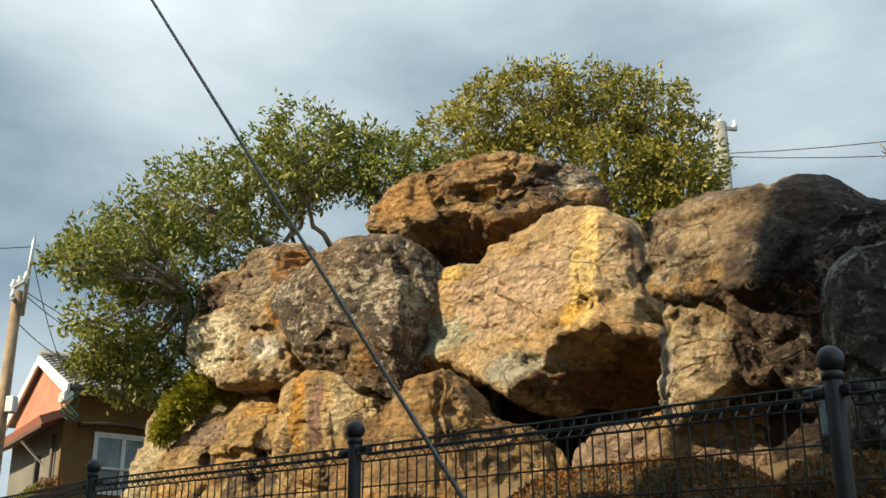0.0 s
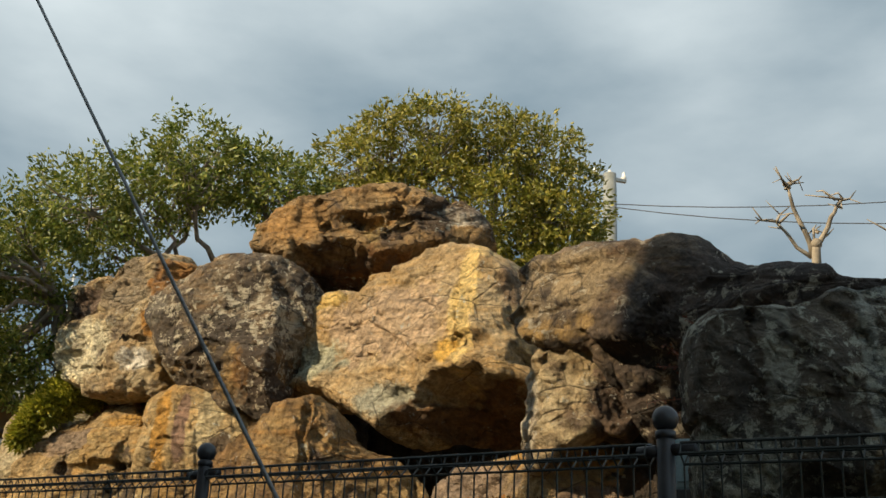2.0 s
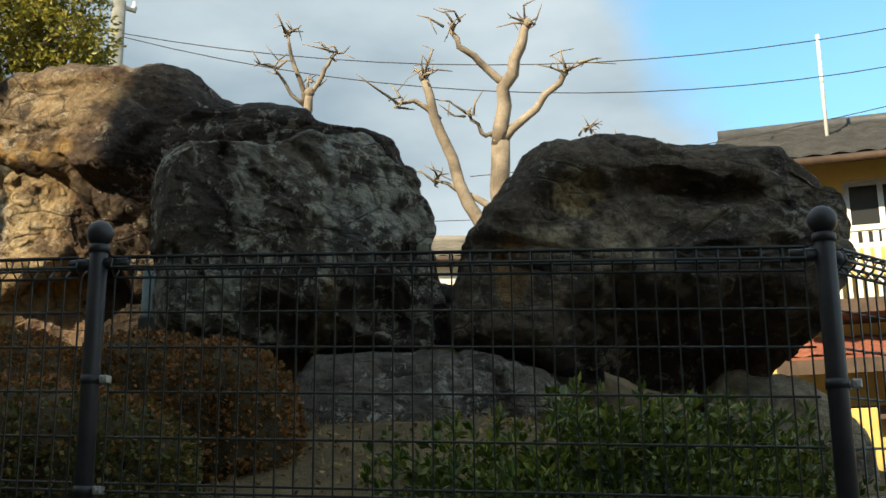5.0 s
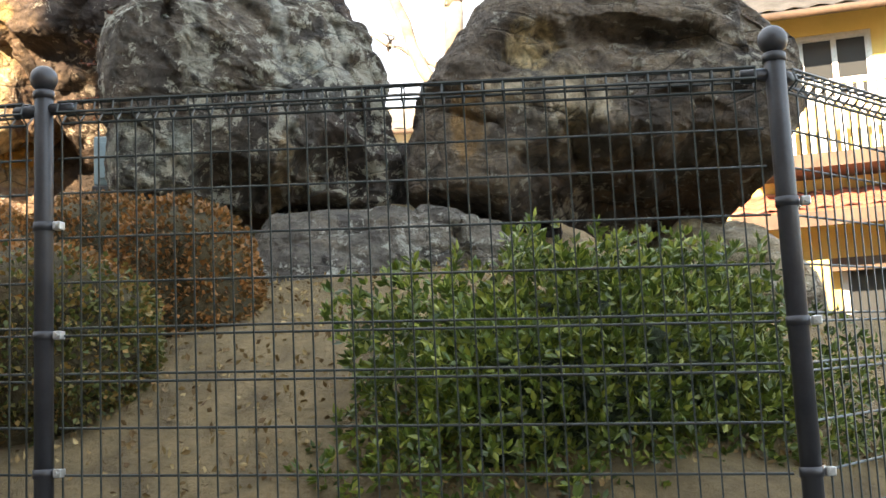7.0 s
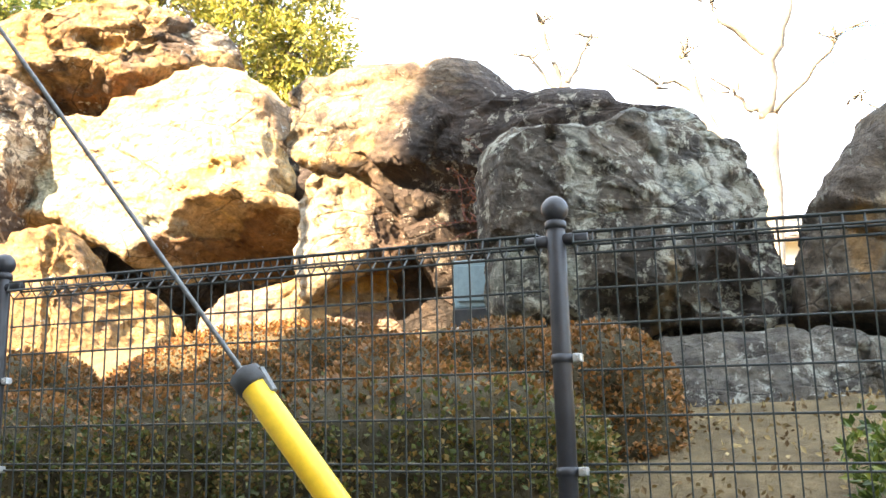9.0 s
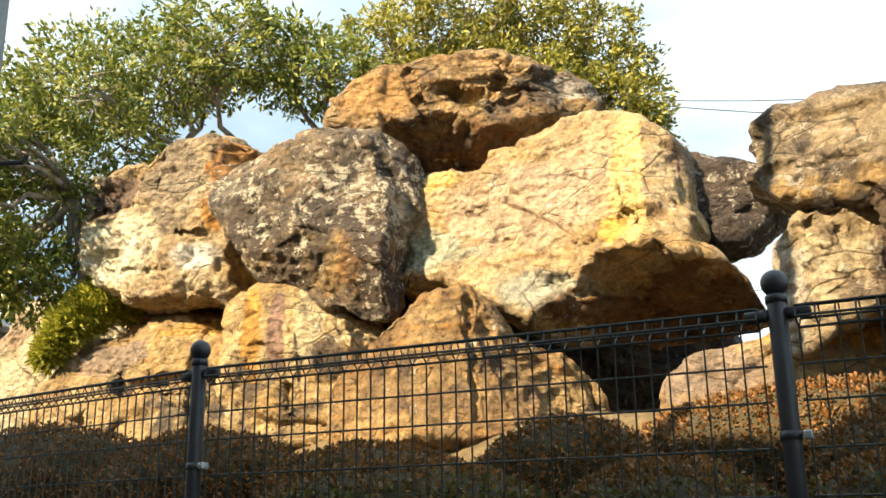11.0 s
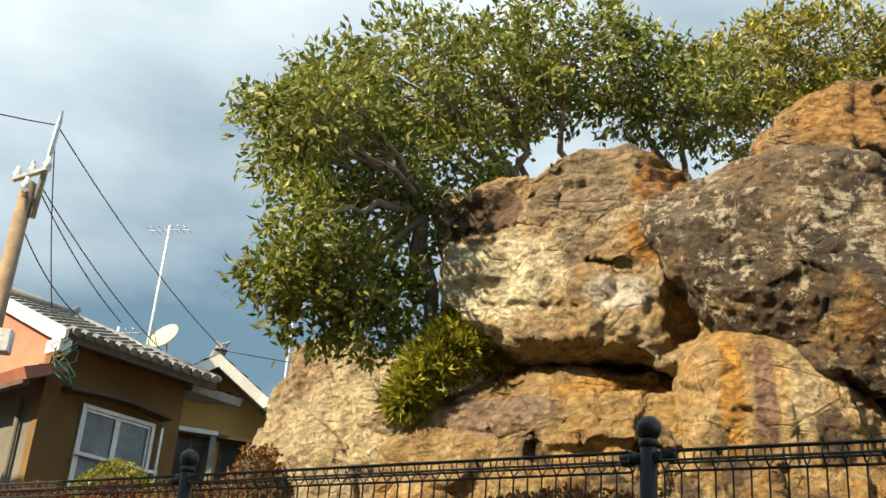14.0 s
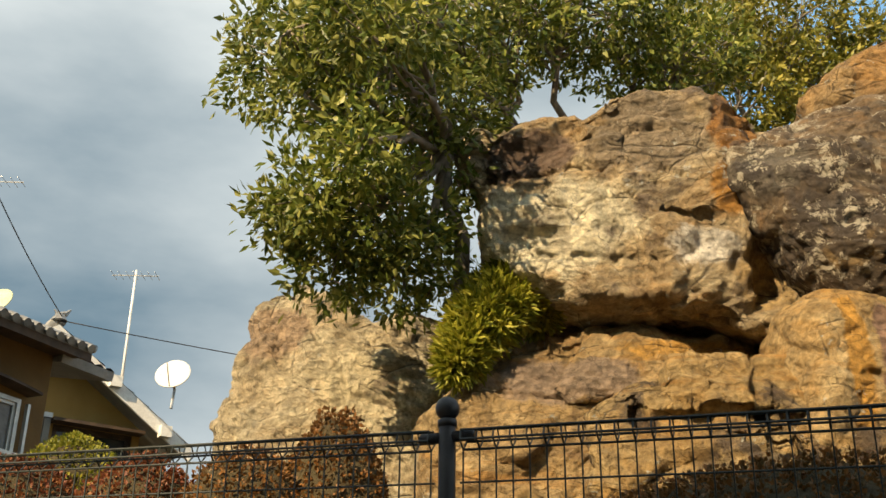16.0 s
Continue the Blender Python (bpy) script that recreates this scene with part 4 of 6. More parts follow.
vert_me = Buf().tube([(0, 0, 0.03), (0, 0, 1.095), (0.028, 0, 1.125), (0.012, 0, 1.155), (-0.02, 0, 1.15), (-0.028, 0, 1.12), (0, 0, 1.095)], 0.0028, 4).mesh("vertical_wire", WIRE_DARK)


def linked(name, me, parent, m):
    ob = new(name, me)
    ob.parent = parent
    ob.matrix_basis = m
    return ob


for i, (x, y, z) in enumerate(POSTS):
    near = POSTS[i - 1] if i else POSTS[1]
    nxt = POSTS[i + 1] if i + 1 < len(POSTS) else (2 * x - near[0], 2 * y - near[1], z)
    way = math.degrees(math.atan2(nxt[1] - y, nxt[0] - x))
    back = math.degrees(math.atan2(near[1] - y, near[0] - x))
    post = linked("post", post_me, fence, F0 @ pose(x, y, z - 1.221, 0, 0, way))
    linked("ball_cap", cap_me, post, pose(0, 0, 0))
    for h in (0.815, 0.525, 0.17):
        band = linked("band", clamp_me, post, pose(0, 0, h))
        linked("clip", bolt_me, post, pose(0, 0, h, 0, 0, 0))
        linked("clip", bolt_me, post, pose(0, 0, h, 0, 0, back - way + 180))
    if i + 1 < len(POSTS):
        linked("bracket", arm_me, post, pose(0, 0, 1.135))
    if i:
        linked("bracket", arm_me, post, pose(0, 0, 1.135, 0, 0, back - way))
for a, b in zip(POSTS, POSTS[1:]):
    A, B = Vector((a[0], a[1], a[2] - 1.221)), Vector((b[0], b[1], b[2] - 1.221))
    way = B - A
    flat = math.hypot(way.x, way.y)
    yaw = math.degrees(math.atan2(way.y, way.x))
    slope = way.z / flat
    buf = Buf()
    for h, o in [(0.03, 0.0035), (0.06, 0.0035), (0.165, 0), (0.285, 0), (0.405, 0), (0.425, 0), (0.525, 0), (0.545, 0), (0.665, 0), (0.785, 0), (0.905, 0), (1.0, 0)]:
        buf.tube([(0.04, -0.0045, h + 0.04 * slope), (flat - 0.04, -0.0045, h + (flat - 0.04) * slope)], 0.0034, 6)
    for o, h in ((0.028, 1.125), (0.012, 1.155), (-0.02, 1.15), (-0.028, 1.12), (0.0, 1.095)):
        buf.tube([(0.05, -o, h + 0.05 * slope), (flat - 0.05, -o, h + (flat - 0.05) * slope)], 0.0042, 6)
    panel = part("mesh_panel", buf, WIRE_DARK, fence, at=F0 @ pose(*A, 0, 0, yaw))
    count = round(flat / 0.05) - 1
    for j in range(1, count):
        x = flat * j / count
        linked("vertical_wire", vert_me, panel, pose(x, 0, x * slope, 0, 0, -90))


# ---- utility pole by the road and its guy wire ----
PX, PY = -2.76, 4.44
pole = thing("utility_pole", "grey concrete utility pole with white plate and yellow marker", "utility pole", at=pose(PX, PY, 0))
part("shaft", Buf().tube([(0, 0, 0), (0, 0, 2.0), (0, 0, 4.0), (0, 0, 6.5)], [0.096, 0.083, 0.072, 0.062], 28), POLE_GREY, pole, smooth=True)


def wrapped(r, a0, a1, z0, z1, lift=0.003):
    """A thin sheet bent round the pole."""
    b, steps = Buf(), 10
    for zz in (z0, z1):
        for rr in (r, r + lift):
            for i in range(steps + 1):
                a = radians(a0 + (a1 - a0) * i / steps)
                b.v.append((rr * math.cos(a), rr * math.sin(a), zz))
    s = steps + 1
    for i in range(steps):
        b.f += [(s + i, s + i + 1, 3 * s + i + 1, 3 * s + i), (i + 1, i, 2 * s + i, 2 * s + i + 1), (2 * s + i, 3 * s + i, 3 * s + i + 1, 2 * s + i + 1), (i, i + 1, s + i + 1, s + i)]
    b.f += [(0, s, 3 * s, 2 * s), (steps, 2 * s + steps, 3 * s + steps, s + steps)]
    return b


part("name_plate", wrapped(0.0815, 204, 250, 2.53, 2.80), WHITE_PAINT, pole, "small white enamel plate")
part("yellow_marker", wrapped(0.0865, 222, 242, 1.805, 1.91), YELLOW, pole, "peeling yellow marker")
part("paper_label", wrapped(0.0870, 218, 244, 1.752, 1.798), WHITE_PAINT, pole, "torn white label")
part("strap", Buf().tube([(0, 0, 1.735), (0, 0, 1.75)], 0.0885, 28), BLACK_RUBBER, pole, smooth=True)
for h, a in ((2.58, 345), (2.11, 178), (3.1, 178), (3.6, 345)):
    d = Vector((math.cos(radians(a)), math.sin(radians(a)), 0))
    part("step_bolt", Buf().tube([d * 0.08 + Vector((0, 0, h)), d * 0.2 + Vector((0, 0, h)), d * 0.21 + Vector((0, 0, h + 0.02))], 0.008, 8), BLACK_RUBBER, pole)

G_TOP, G_POLE = Vector((0.25, 2.23, 1.50)), Vector((PX - 0.04, PY - 0.06, 6.2))
gway = (G_POLE - G_TOP).normalized()
foot = G_TOP - gway * (1.5 / gway.z)
guy = thing("guy_wire", "steel guy wire with a yellow plastic guard near the ground", "guy wire", at=Matrix.Translation(foot))
part("strand", Buf().tube([(0, 0, 0), G_POLE - foot], 0.0055, 8), STRAND, guy, smooth=True)
e = G_TOP - foot
part("guard", Buf().tube([gway * 0.05, e - gway * 0.045, e - gway * 0.03], [0.032, 0.029, 0.024], 16), YELLOW, guy, "bright yellow plastic guard tube", smooth=True)
collar = part("collar", Buf().tube([e - gway * 0.05, e - gway * 0.045, e - gway * 0.012, e], [0.03, 0.034, 0.034, 0.014], 16), BLACK_RUBBER, guy, smooth=True)
part("clip", Buf().tube([e - gway * 0.06 + Vector((0.03, -0.02, 0)), e - gway * 0.0 + Vector((0.035, -0.02, 0))], 0.009, 8), STRAND, collar)


# ---- plants ----
def mound(buf, c, rx, ry, rz, seg=40, rings=20, wob=0.06, seed=0, floor=-0.6):
    k = len(buf.v)
    for i in range(rings + 1):
        t = math.pi * i / rings
        for j in range(seg):
            a = 2 * math.pi * j / seg
            d = Vector((math.sin(t) * math.cos(a), math.sin(t) * math.sin(a), math.cos(t)))
            h = 1 + wob * noise.noise(d * 2.2 + Vector((seed, 0, 0))) + wob * 0.5 * noise.noise(d * 6 + Vector((0, seed, 0)))
            buf.v.append((c[0] + d.x * rx * h, c[1] + d.y * ry * h, c[2] + (abs(d.z) ** 0.62 * (1 if d.z > 0 else -0.95)) * rz * h))
    for i in range(rings):
        for j in range(seg):
            a, b = k + i * seg + j, k + i * seg + (j + 1) % seg
            buf.f.append((a, a + seg, b + seg, b))
    return buf


def hedge(label, x, y, top, rx, ry, yaw, leaf, seed, density=7600, size=0.024):
    base = height_at(x, y)
    rz = top - base - 0.05
    ob = thing("azalea_hedge", label, "hedge", at=pose(x, y, base, 0, 0, yaw), group="clipped azaleas")
    part("filler_core", mound(Buf(), (0, 0, 0.05), rx * 0.95, ry * 0.95, rz * 0.95, seed=seed), TWIG_CORE, ob, smooth=True)
    rng = np.random.default_rng(seed)
    n = int(density * (rx * ry + (rx + ry) * rz) * 1.6)
    d = rng.normal(0, 1, (n, 3))
    d[:, 2] = np.abs(d[:, 2]) - 0.55
    d /= np.linalg.norm(d, axis=1)[:, None]
    h = np.array([1 + 0.06 * noise.noise(Vector(v) * 2.2 + Vector((seed, 0, 0))) + 0.03 * noise.noise(Vector(v) * 6 + Vector((0, seed, 0))) for v in d])
    h = h * rng.uniform(0.93, 1.03, n)
    z = np.sign(d[:, 2]) * np.abs(d[:, 2]) ** 0.80 * np.where(d[:, 2] > 0, 1, 0.95)
    p = np.stack([d[:, 0] * rx * h, d[:, 1] * ry * h, 0.05 + z * rz * h], 1)
    ok = p[:, 2] > -0.5 * ry
    brown = ok & (d[:, 2] + rng.normal(0, 0.14, n) > 0.62) & (leaf == AZALEA_GREEN)
    part("foliage", leaves(Buf(), rng, p[ok & ~brown], d[ok & ~brown], 2, size, size * 0.42, 0.7, 0.0), leaf, ob)
    if brown.any():
        part("brown_top", leaves(Buf(), rng, p[brown], d[brown], 2, size, size * 0.42, 0.7, 0.0), AZALEA_LEAF, ob, "leaves turned brown")
    return ob


BROWNISH = "clipped azalea dome, leaves turned reddish brown"
hedge("clipped azalea dome, green below and brown on top", 0.92, 3.88, 1.74, 0.73, 0.46, -38, AZALEA_GREEN, 21)
hedge("clipped azalea dome, green below and brown on top", 0.13, 4.50, 1.74, 0.40, 0.38, -38, AZALEA_GREEN, 22)
hedge("clipped azalea dome, green below and brown on top", -0.50, 5.00, 1.77, 0.45, 0.40, -38, AZALEA_GREEN, 23)
hedge("wide clipped azalea dome behind the fence", -1.38, 5.70, 1.86, 0.70, 0.48, -40, AZALEA_GREEN, 24)
hedge(BROWNISH, 0.46, 5.18, 1.98, 0.38, 0.36, -38, AZALEA_LEAF, 25)
hedge(BROWNISH, 1.04, 4.72, 1.99, 0.34, 0.32, -38, AZALEA_LEAF, 26)
hedge(BROWNISH, -0.62, 6.02, 2.10, 0.42, 0.38, -38, AZALEA_LEAF, 27)
hedge("long low hedge of brown azalea along the rocks", 0.55, 6.12, 2.28, 1.0, 0.42, -35, AZALEA_LEAF, 28)
hedge(BROWNISH, -1.48, 6.70, 2.08, 0.62, 0.45, -42, AZALEA_LEAF, 29)
hedge("rounded azalea end of the row, orange brown leaves", 1.74, 4.10, 1.95, 0.31, 0.30, 0, AZALEA_LEAF, 30)
hedge("rusty azalea dome tight against the boulders", 1.50, 4.66, 2.07, 0.36, 0.34, 0, AZALEA_LEAF, 31)
hedge("large dark azalea mound in shade", -3.42, 8.28, 2.41, 1.08, 0.55, -42, AZALEA_LEAF, 32)
hedge(BROWNISH, -2.35, 7.35, 2.24, 0.74, 0.5, -42, AZALEA_LEAF, 33)
hedge("tight dark ball of clipped azalea", -4.78, 9.80, 2.84, 0.28, 0.27, 0, AZALEA_LEAF, 34)
hedge("orange-brown azalea beside the dark ball", -5.15, 9.85, 2.64, 0.36, 0.32, 0, AZALEA_LEAF, 35)
hedge("red autumn azalea behind the fence", -5.58, 10.20, 2.66, 0.36, 0.32, 0, AZALEA_RED, 36)
hedge("red autumn azalea behind the fence", -6.15, 10.55, 2.68, 0.46, 0.4, 0, AZALEA_RED, 37)
hedge("yellow-green clipped bush in sun", -5.86, 11.60, 3.05, 0.42, 0.38, 0, BUSH_LEAF, 38)


def shrub(label, at, rx, ry, rz, leaf, seed, count, size, core=0.75, spikes=0):
    ob = thing("shrub", label, "shrub", at=pose(*at))
    # Added solid core; its dark green is the shade behind the leaves.
    part("filler_core", mound(Buf(), (0, 0, rz), rx * core, ry * core, rz * core, wob=0.2, seed=seed), SHADE_CORE, ob, smooth=True)
    rng = np.random.default_rng(seed)
    d = rng.normal(0, 1, (count, 3))
    d /= np.linalg.norm(d, axis=1)[:, None]
    h = np.array([1 + 0.42 * noise.noise(Vector(v) * 1.9 + Vector((seed, 0, 0))) for v in d]) * rng.uniform(0.55, 1.06, count)
    p = np.stack([d[:, 0] * rx * h, d[:, 1] * ry * h, rz + d[:, 2] * rz * h], 1)
    buf = leaves(Buf(), rng, p, d * 0.6 + np.array([0, 0, 0.5]), 6, size, size * 0.25, 0.75, 0.1)
    for _ in range(spikes):
        a, r = rng.uniform(0, 6.28), rng.uniform(0.1, 0.8)
        q = Vector((math.cos(a) * r * rx, math.sin(a) * r * ry, rz * 1.8))
        tip = q + Vector((rng.normal(0, 0.05), rng.normal(0, 0.05), rng.uniform(0.05, 0.17)))
        buf.tube([q, tip], 0.004, 4)
        st = [q.lerp(tip, f) for f in np.linspace(0.2, 1, 7)]
        leaves(buf, rng, [tuple(s) for s in st], [(0, 0, 0.6)] * 7, 4, size, size * 0.2, 0.6, 0.0)
    part("foliage", buf, leaf, ob)
    return ob


shrub("large rounded evergreen shrub with glossy green leaves", (2.76, 2.66, height_at(2.58, 2.66) - 0.72), 0.84, 0.46, 0.61, SHRUB_LEAF, 41, 10000, 0.038, 0.66, 18)
def trailing_bush(label, clumps, leaf, seed, size):
    """A bush that spills from a crack: overlapping clumps of slender leaves on drooping stems."""
    root = Vector(clumps[0][:3])
    ob = thing("shrub", label, "shrub", at=Matrix.Translation(root))
    rng = np.random.default_rng(seed)
    wood, green = Buf(), Buf()
    for x, y, z, r in clumps:
        c = Vector((x, y, z)) - root
        wood.tube([(0, 0.05, 0), c * 0.6 + Vector((0, 0, 0.05)), c], [0.014, 0.01, 0.005], 6)
        n = int(900 * (r / 0.2) ** 2)
        d = rng.normal(0, 1, (n, 3))
        d /= np.linalg.norm(d, axis=1)[:, None]
        p = np.array(c) + d * (r * rng.uniform(0.35, 1.08, n))[:, None] * np.array([1.0, 0.8, 0.9])
        leaves(green, rng, p, d * 0.5 + np.array([-0.25, -0.2, 0.15]), 4, size, size * 0.13, 0.5, 0.25)
        for i in range(0, n, 40):
            wood.tube([tuple(c), tuple(p[i])], [0.004, 0.002], 4)
    part("stem", wood, BARK, ob)
    part("foliage", green, leaf, ob)
    return ob


trailing_bush("yellow-green bush spilling down from a crack in the rocks", [(-3.42, 10.62, 3.98, 0.17), (-3.55, 10.55, 3.93, 0.20), (-3.68, 10.5, 3.80, 0.20), (-3.80, 10.45, 3.66, 0.17), (-3.90, 10.42, 3.50, 0.13), (-3.97, 10.4, 3.36, 0.08), (-3.36, 10.6, 3.84, 0.12), (-3.93, 10.4, 3.42, 0.11)], BUSH_LEAF, 42, 0.085)


def tree(name, label, base, forks, blobs, leaf, bark, seed, per=185, leaf_size=0.066, stems=()):
    """A broad-leaved tree: stems from the base to forks, limbs to each part of the crown, twigs, whorls of leaves."""
    ob = thing(name, label, "tree", at=Matrix.Translation(base))
    rng = np.random.default_rng(seed)
    o = Vector(base)
    wood, crown = Buf(), Buf()

    def limb(p, q, r0, r1, bend, steps=7, sides=8):
        pts, rad = [], []
        off = Vector(rng.normal(0, bend, 3))
        for i in range(steps + 1):
            f = i / steps
            jit = Vector(rng.normal(0, bend * 0.18, 3)) if 0 < i < steps else Vector((0, 0, 0))
            pts.append(p.lerp(q, f) + off * math.sin(math.pi * f) * 0.5 + jit)
            rad.append(r0 + (r1 - r0) * f)
        wood.tube(pts, rad, sides)
        return pts

    tops = []
    for s, fk in zip(stems or [(0, 0, 0)] * len(forks), forks):
        limb(Vector(s), Vector(fk) - o, 0.075, 0.042, 0.13, 9, 10)
        tops.append(Vector(fk) - o)
    places, ways = [], []
    for x, y, z, r in blobs:
        c = Vector((x, y, z)) - o
        t = min(tops, key=lambda q: (q - c).length)
        pts = limb(t, c, 0.034, 0.012, 0.16, 7, 7)
        n = int(per * (r / 0.45) ** 2)
        d = rng.normal(0, 1, (n, 3))
        d /= np.linalg.norm(d, axis=1)[:, None]
        rad = r * rng.uniform(0.5, 1.0, n) ** 0.6 * np.array([1 + 0.35 * noise.noise(Vector(v) * 1.8 + c) for v in d])
        p = np.array(c) + d * rad[:, None] * np.array([1.15, 1.15, 0.95])
        places.append(p)
        ways.append(d * 0.7 + np.array([0, 0, 0.15]))
        for i in range(0, n, 6):
            limb(pts[rng.integers(3, 8)], Vector(p[i]), 0.011, 0.003, 0.07, 3, 4)
    places, ways = np.vstack(places), np.vstack(ways)
    leaves(crown, rng, places, ways, 17, leaf_size, leaf_size * 0.21, 0.8, 0.3, loose=0.045)
    part("trunk", wood, bark, ob, smooth=True)
    part("crown", crown, leaf, ob)
    return ob


A_BLOBS = [(-5.03, 10.45, 5.36, 0.28), (-4.61, 10.78, 5.74, 0.43), (-4.02, 10.91, 6.11, 0.54), (-3.37, 11.34, 6.46, 0.57), (-2.75, 11.2, 6.76, 0.58), (-2.17, 11.4, 6.62, 0.53), (-1.74, 11.2, 6.46, 0.45), (-4.39, 10.56, 5.23, 0.46), (-4.87, 10.65, 5.07, 0.26), (-4.09, 10.88, 4.82, 0.41), (-4.62, 10.57, 4.36, 0.39)]
A_BLOBS += [(-4.88, 10.45, 4.28, 0.26), (-4.29, 10.6, 4.23, 0.34), (-3.71, 11.32, 5.66, 0.44), (-3.96, 10.83, 4.15, 0.23), (-3.2, 12.0, 6.9, 0.5), (-4.21, 11.63, 6.28, 0.48), (-4.87, 11.25, 5.6, 0.39), (-4.9, 10.7, 4.25, 0.24), (-4.6, 10.7, 4.05, 0.3), (-4.25, 10.7, 3.98, 0.25), (-4.8, 9.7, 4.95, 0.24), (-4.6, 9.8, 5.2, 0.3), (-4.7, 9.9, 4.45, 0.2)]
tree("oak_tree", "spreading evergreen oak with several slender stems behind the boulders", (-3.0, 11.5, 2.3),
     [(-3.92, 10.7, 4.9), (-3.1, 11.5, 5.6), (-2.6, 11.6, 5.7), (-2.1, 11.5, 5.6), (-1.8, 11.5, 5.8)], A_BLOBS, OAK_LEAF, BARK, 51, per=104, leaf_size=0.080,
     stems=[(-0.5, -0.5, 0), (-0.2, 0, 0), (0.1, 0.1, 0), (0.4, 0.1, 0), (0.7, 0.1, 0)])
B_BLOBS = [(-1.1, 11.9, 7.18, 0.44), (-0.68, 12.0, 7.45, 0.51), (-0.14, 11.9, 7.55, 0.55), (0.46, 12.0, 7.43, 0.55), (0.99, 11.9, 7.31, 0.54), (1.34, 12.0, 6.92, 0.48), (1.55, 11.9, 6.55, 0.38), (1.25, 11.8, 6.42, 0.46), (0.61, 11.7, 6.54, 0.46), (-0.02, 11.8, 6.95, 0.42), (0.85, 11.8, 6.17, 0.35), (-0.8, 11.8, 6.6, 0.45), (-0.3, 11.9, 6.3, 0.4), (0.3, 11.9, 6.1, 0.4), (1.62, 11.9, 6.2, 0.28), (1.5, 11.9, 5.85, 0.36), (1.0, 11.8, 5.75, 0.36), (0.5, 11.9, 5.7, 0.36), (-0.6, 12.0, 6.1, 0.4)]
tree("oak_tree", "dense rounded oak with yellowing leaves behind the capstone", (0.3, 12.1, 2.3),
     [(-0.5, 12.1, 6.3), (0.3, 12.2, 6.3), (1.1, 12.1, 6.1)], B_BLOBS, OAK_LEAF_FAR, BARK, 52, per=105, leaf_size=0.082,
     stems=[(-0.2, 0, 0), (0, 0, 0), (0.2, 0, 0)])


def bare_tree(label, base, stems, seed):
    """A pollarded tree without leaves: given limbs, with knuckles and thin shoots at their ends."""
    ob = thing("bare_tree", label, "tree", at=Matrix.Translation(base))
    rng = np.random.default_rng(seed)
    o = Vector(base)
    for pts, r0, r1, shoots in stems:
        b = Buf()
        pts = [Vector(p) - o for p in pts]
        fine = []
        for p, q in zip(pts, pts[1:]):
            fine += [p.lerp(q, f) + Vector(rng.normal(0, 0.012, 3)) for f in (0, 0.33, 0.66)]
        fine.append(pts[-1])
        b.tube(fine, [r0 + (r1 - r0) * i / (len(fine) - 1) for i in range(len(fine))], 9)
        for _ in range(shoots):
            p = fine[-1] + Vector(rng.normal(0, 0.03, 3))
            q = p + Vector((rng.normal(0, 0.17), rng.normal(0, 0.1), abs(rng.normal(0.05, 0.11))))
            m = p.lerp(q, 0.5) + Vector(rng.normal(0, 0.035, 3))
            b.tube([p, m, q], [0.014, 0.009, 0.004], 5)
            b.tube([m, m + Vector(rng.normal(0, 0.07, 3))], [0.007, 0.003], 4)
        if shoots:
            b.ball(fine[-1], r1 * 1.35, 8, 6)
        part("limb", b, PALE_BARK, ob, smooth=True)
    return ob


bare_tree("pollarded bare tree with pale peeling bark", (4.95, 8.35, 2.2), [
    ([(4.95, 8.35, 2.2), (4.98, 8.29, 3.94), (4.94, 8.11, 4.55)], 0.095, 0.085, 0),
    ([(4.94, 8.11, 4.5), (4.93, 7.95, 5.0), (4.98, 7.75, 5.3), (5.02, 7.68, 5.5)], 0.075, 0.035, 7),
    ([(4.93, 7.95, 4.98), (4.7, 7.95, 5.2), (4.48, 7.94, 5.3), (4.42, 7.94, 5.48)], 0.04, 0.02, 6),
    ([(4.95, 8.10, 4.55), (5.18, 7.9, 4.8), (5.38, 7.65, 5.12)], 0.045, 0.026, 7),
    ([(4.98, 8.3, 3.6), (4.72, 8.35, 4.0), (4.45, 8.3, 4.6), (4.24, 8.19, 5.08)], 0.07, 0.036, 9),
    ([(4.45, 8.3, 4.75), (4.2, 8.3, 4.88), (4.02, 8.3, 4.85)], 0.03, 0.014, 6),
    ([(4.96, 8.2, 4.6), (4.78, 8.2, 4.66), (4.66, 8.15, 4.8)], 0.026, 0.012, 4),
    ([(5.0, 8.25, 3.9), (4.75, 8.4, 4.1), (4.45, 8.4, 4.2)], 0.04, 0.012, 5)], 61)
bare_tree("small bare pollard behind the ridge stone", (3.3, 8.75, 2.2), [
    ([(3.3, 8.75, 2.2), (3.3, 8.68, 4.73), (3.32, 8.6, 4.95)], 0.05, 0.036, 3),
    ([(3.3, 8.66, 4.85), (3.18, 8.55, 5.15), (3.07, 8.45, 5.4)], 0.028, 0.012, 5),
    ([(3.32, 8.64, 4.9), (3.42, 8.5, 5.15), (3.5, 8.45, 5.28)], 0.026, 0.012, 5),
    ([(3.28, 8.66, 4.85), (3.1, 8.6, 5.0), (2.98, 8.55, 5.12)], 0.02, 0.01, 5)], 62)
bare_tree("distant bare pollard behind the humped boulder", (6.0, 8.4, 2.2), [
    ([(6.0, 8.4, 2.2), (6.0, 8.3, 4.45)], 0.04, 0.03, 4),
    ([(6.0, 8.3, 4.4), (5.9, 8.25, 4.75)], 0.02, 0.01, 4),
    ([(6.0, 8.3, 4.4), (6.18, 8.25, 4.68)], 0.02, 0.01, 4)], 63)

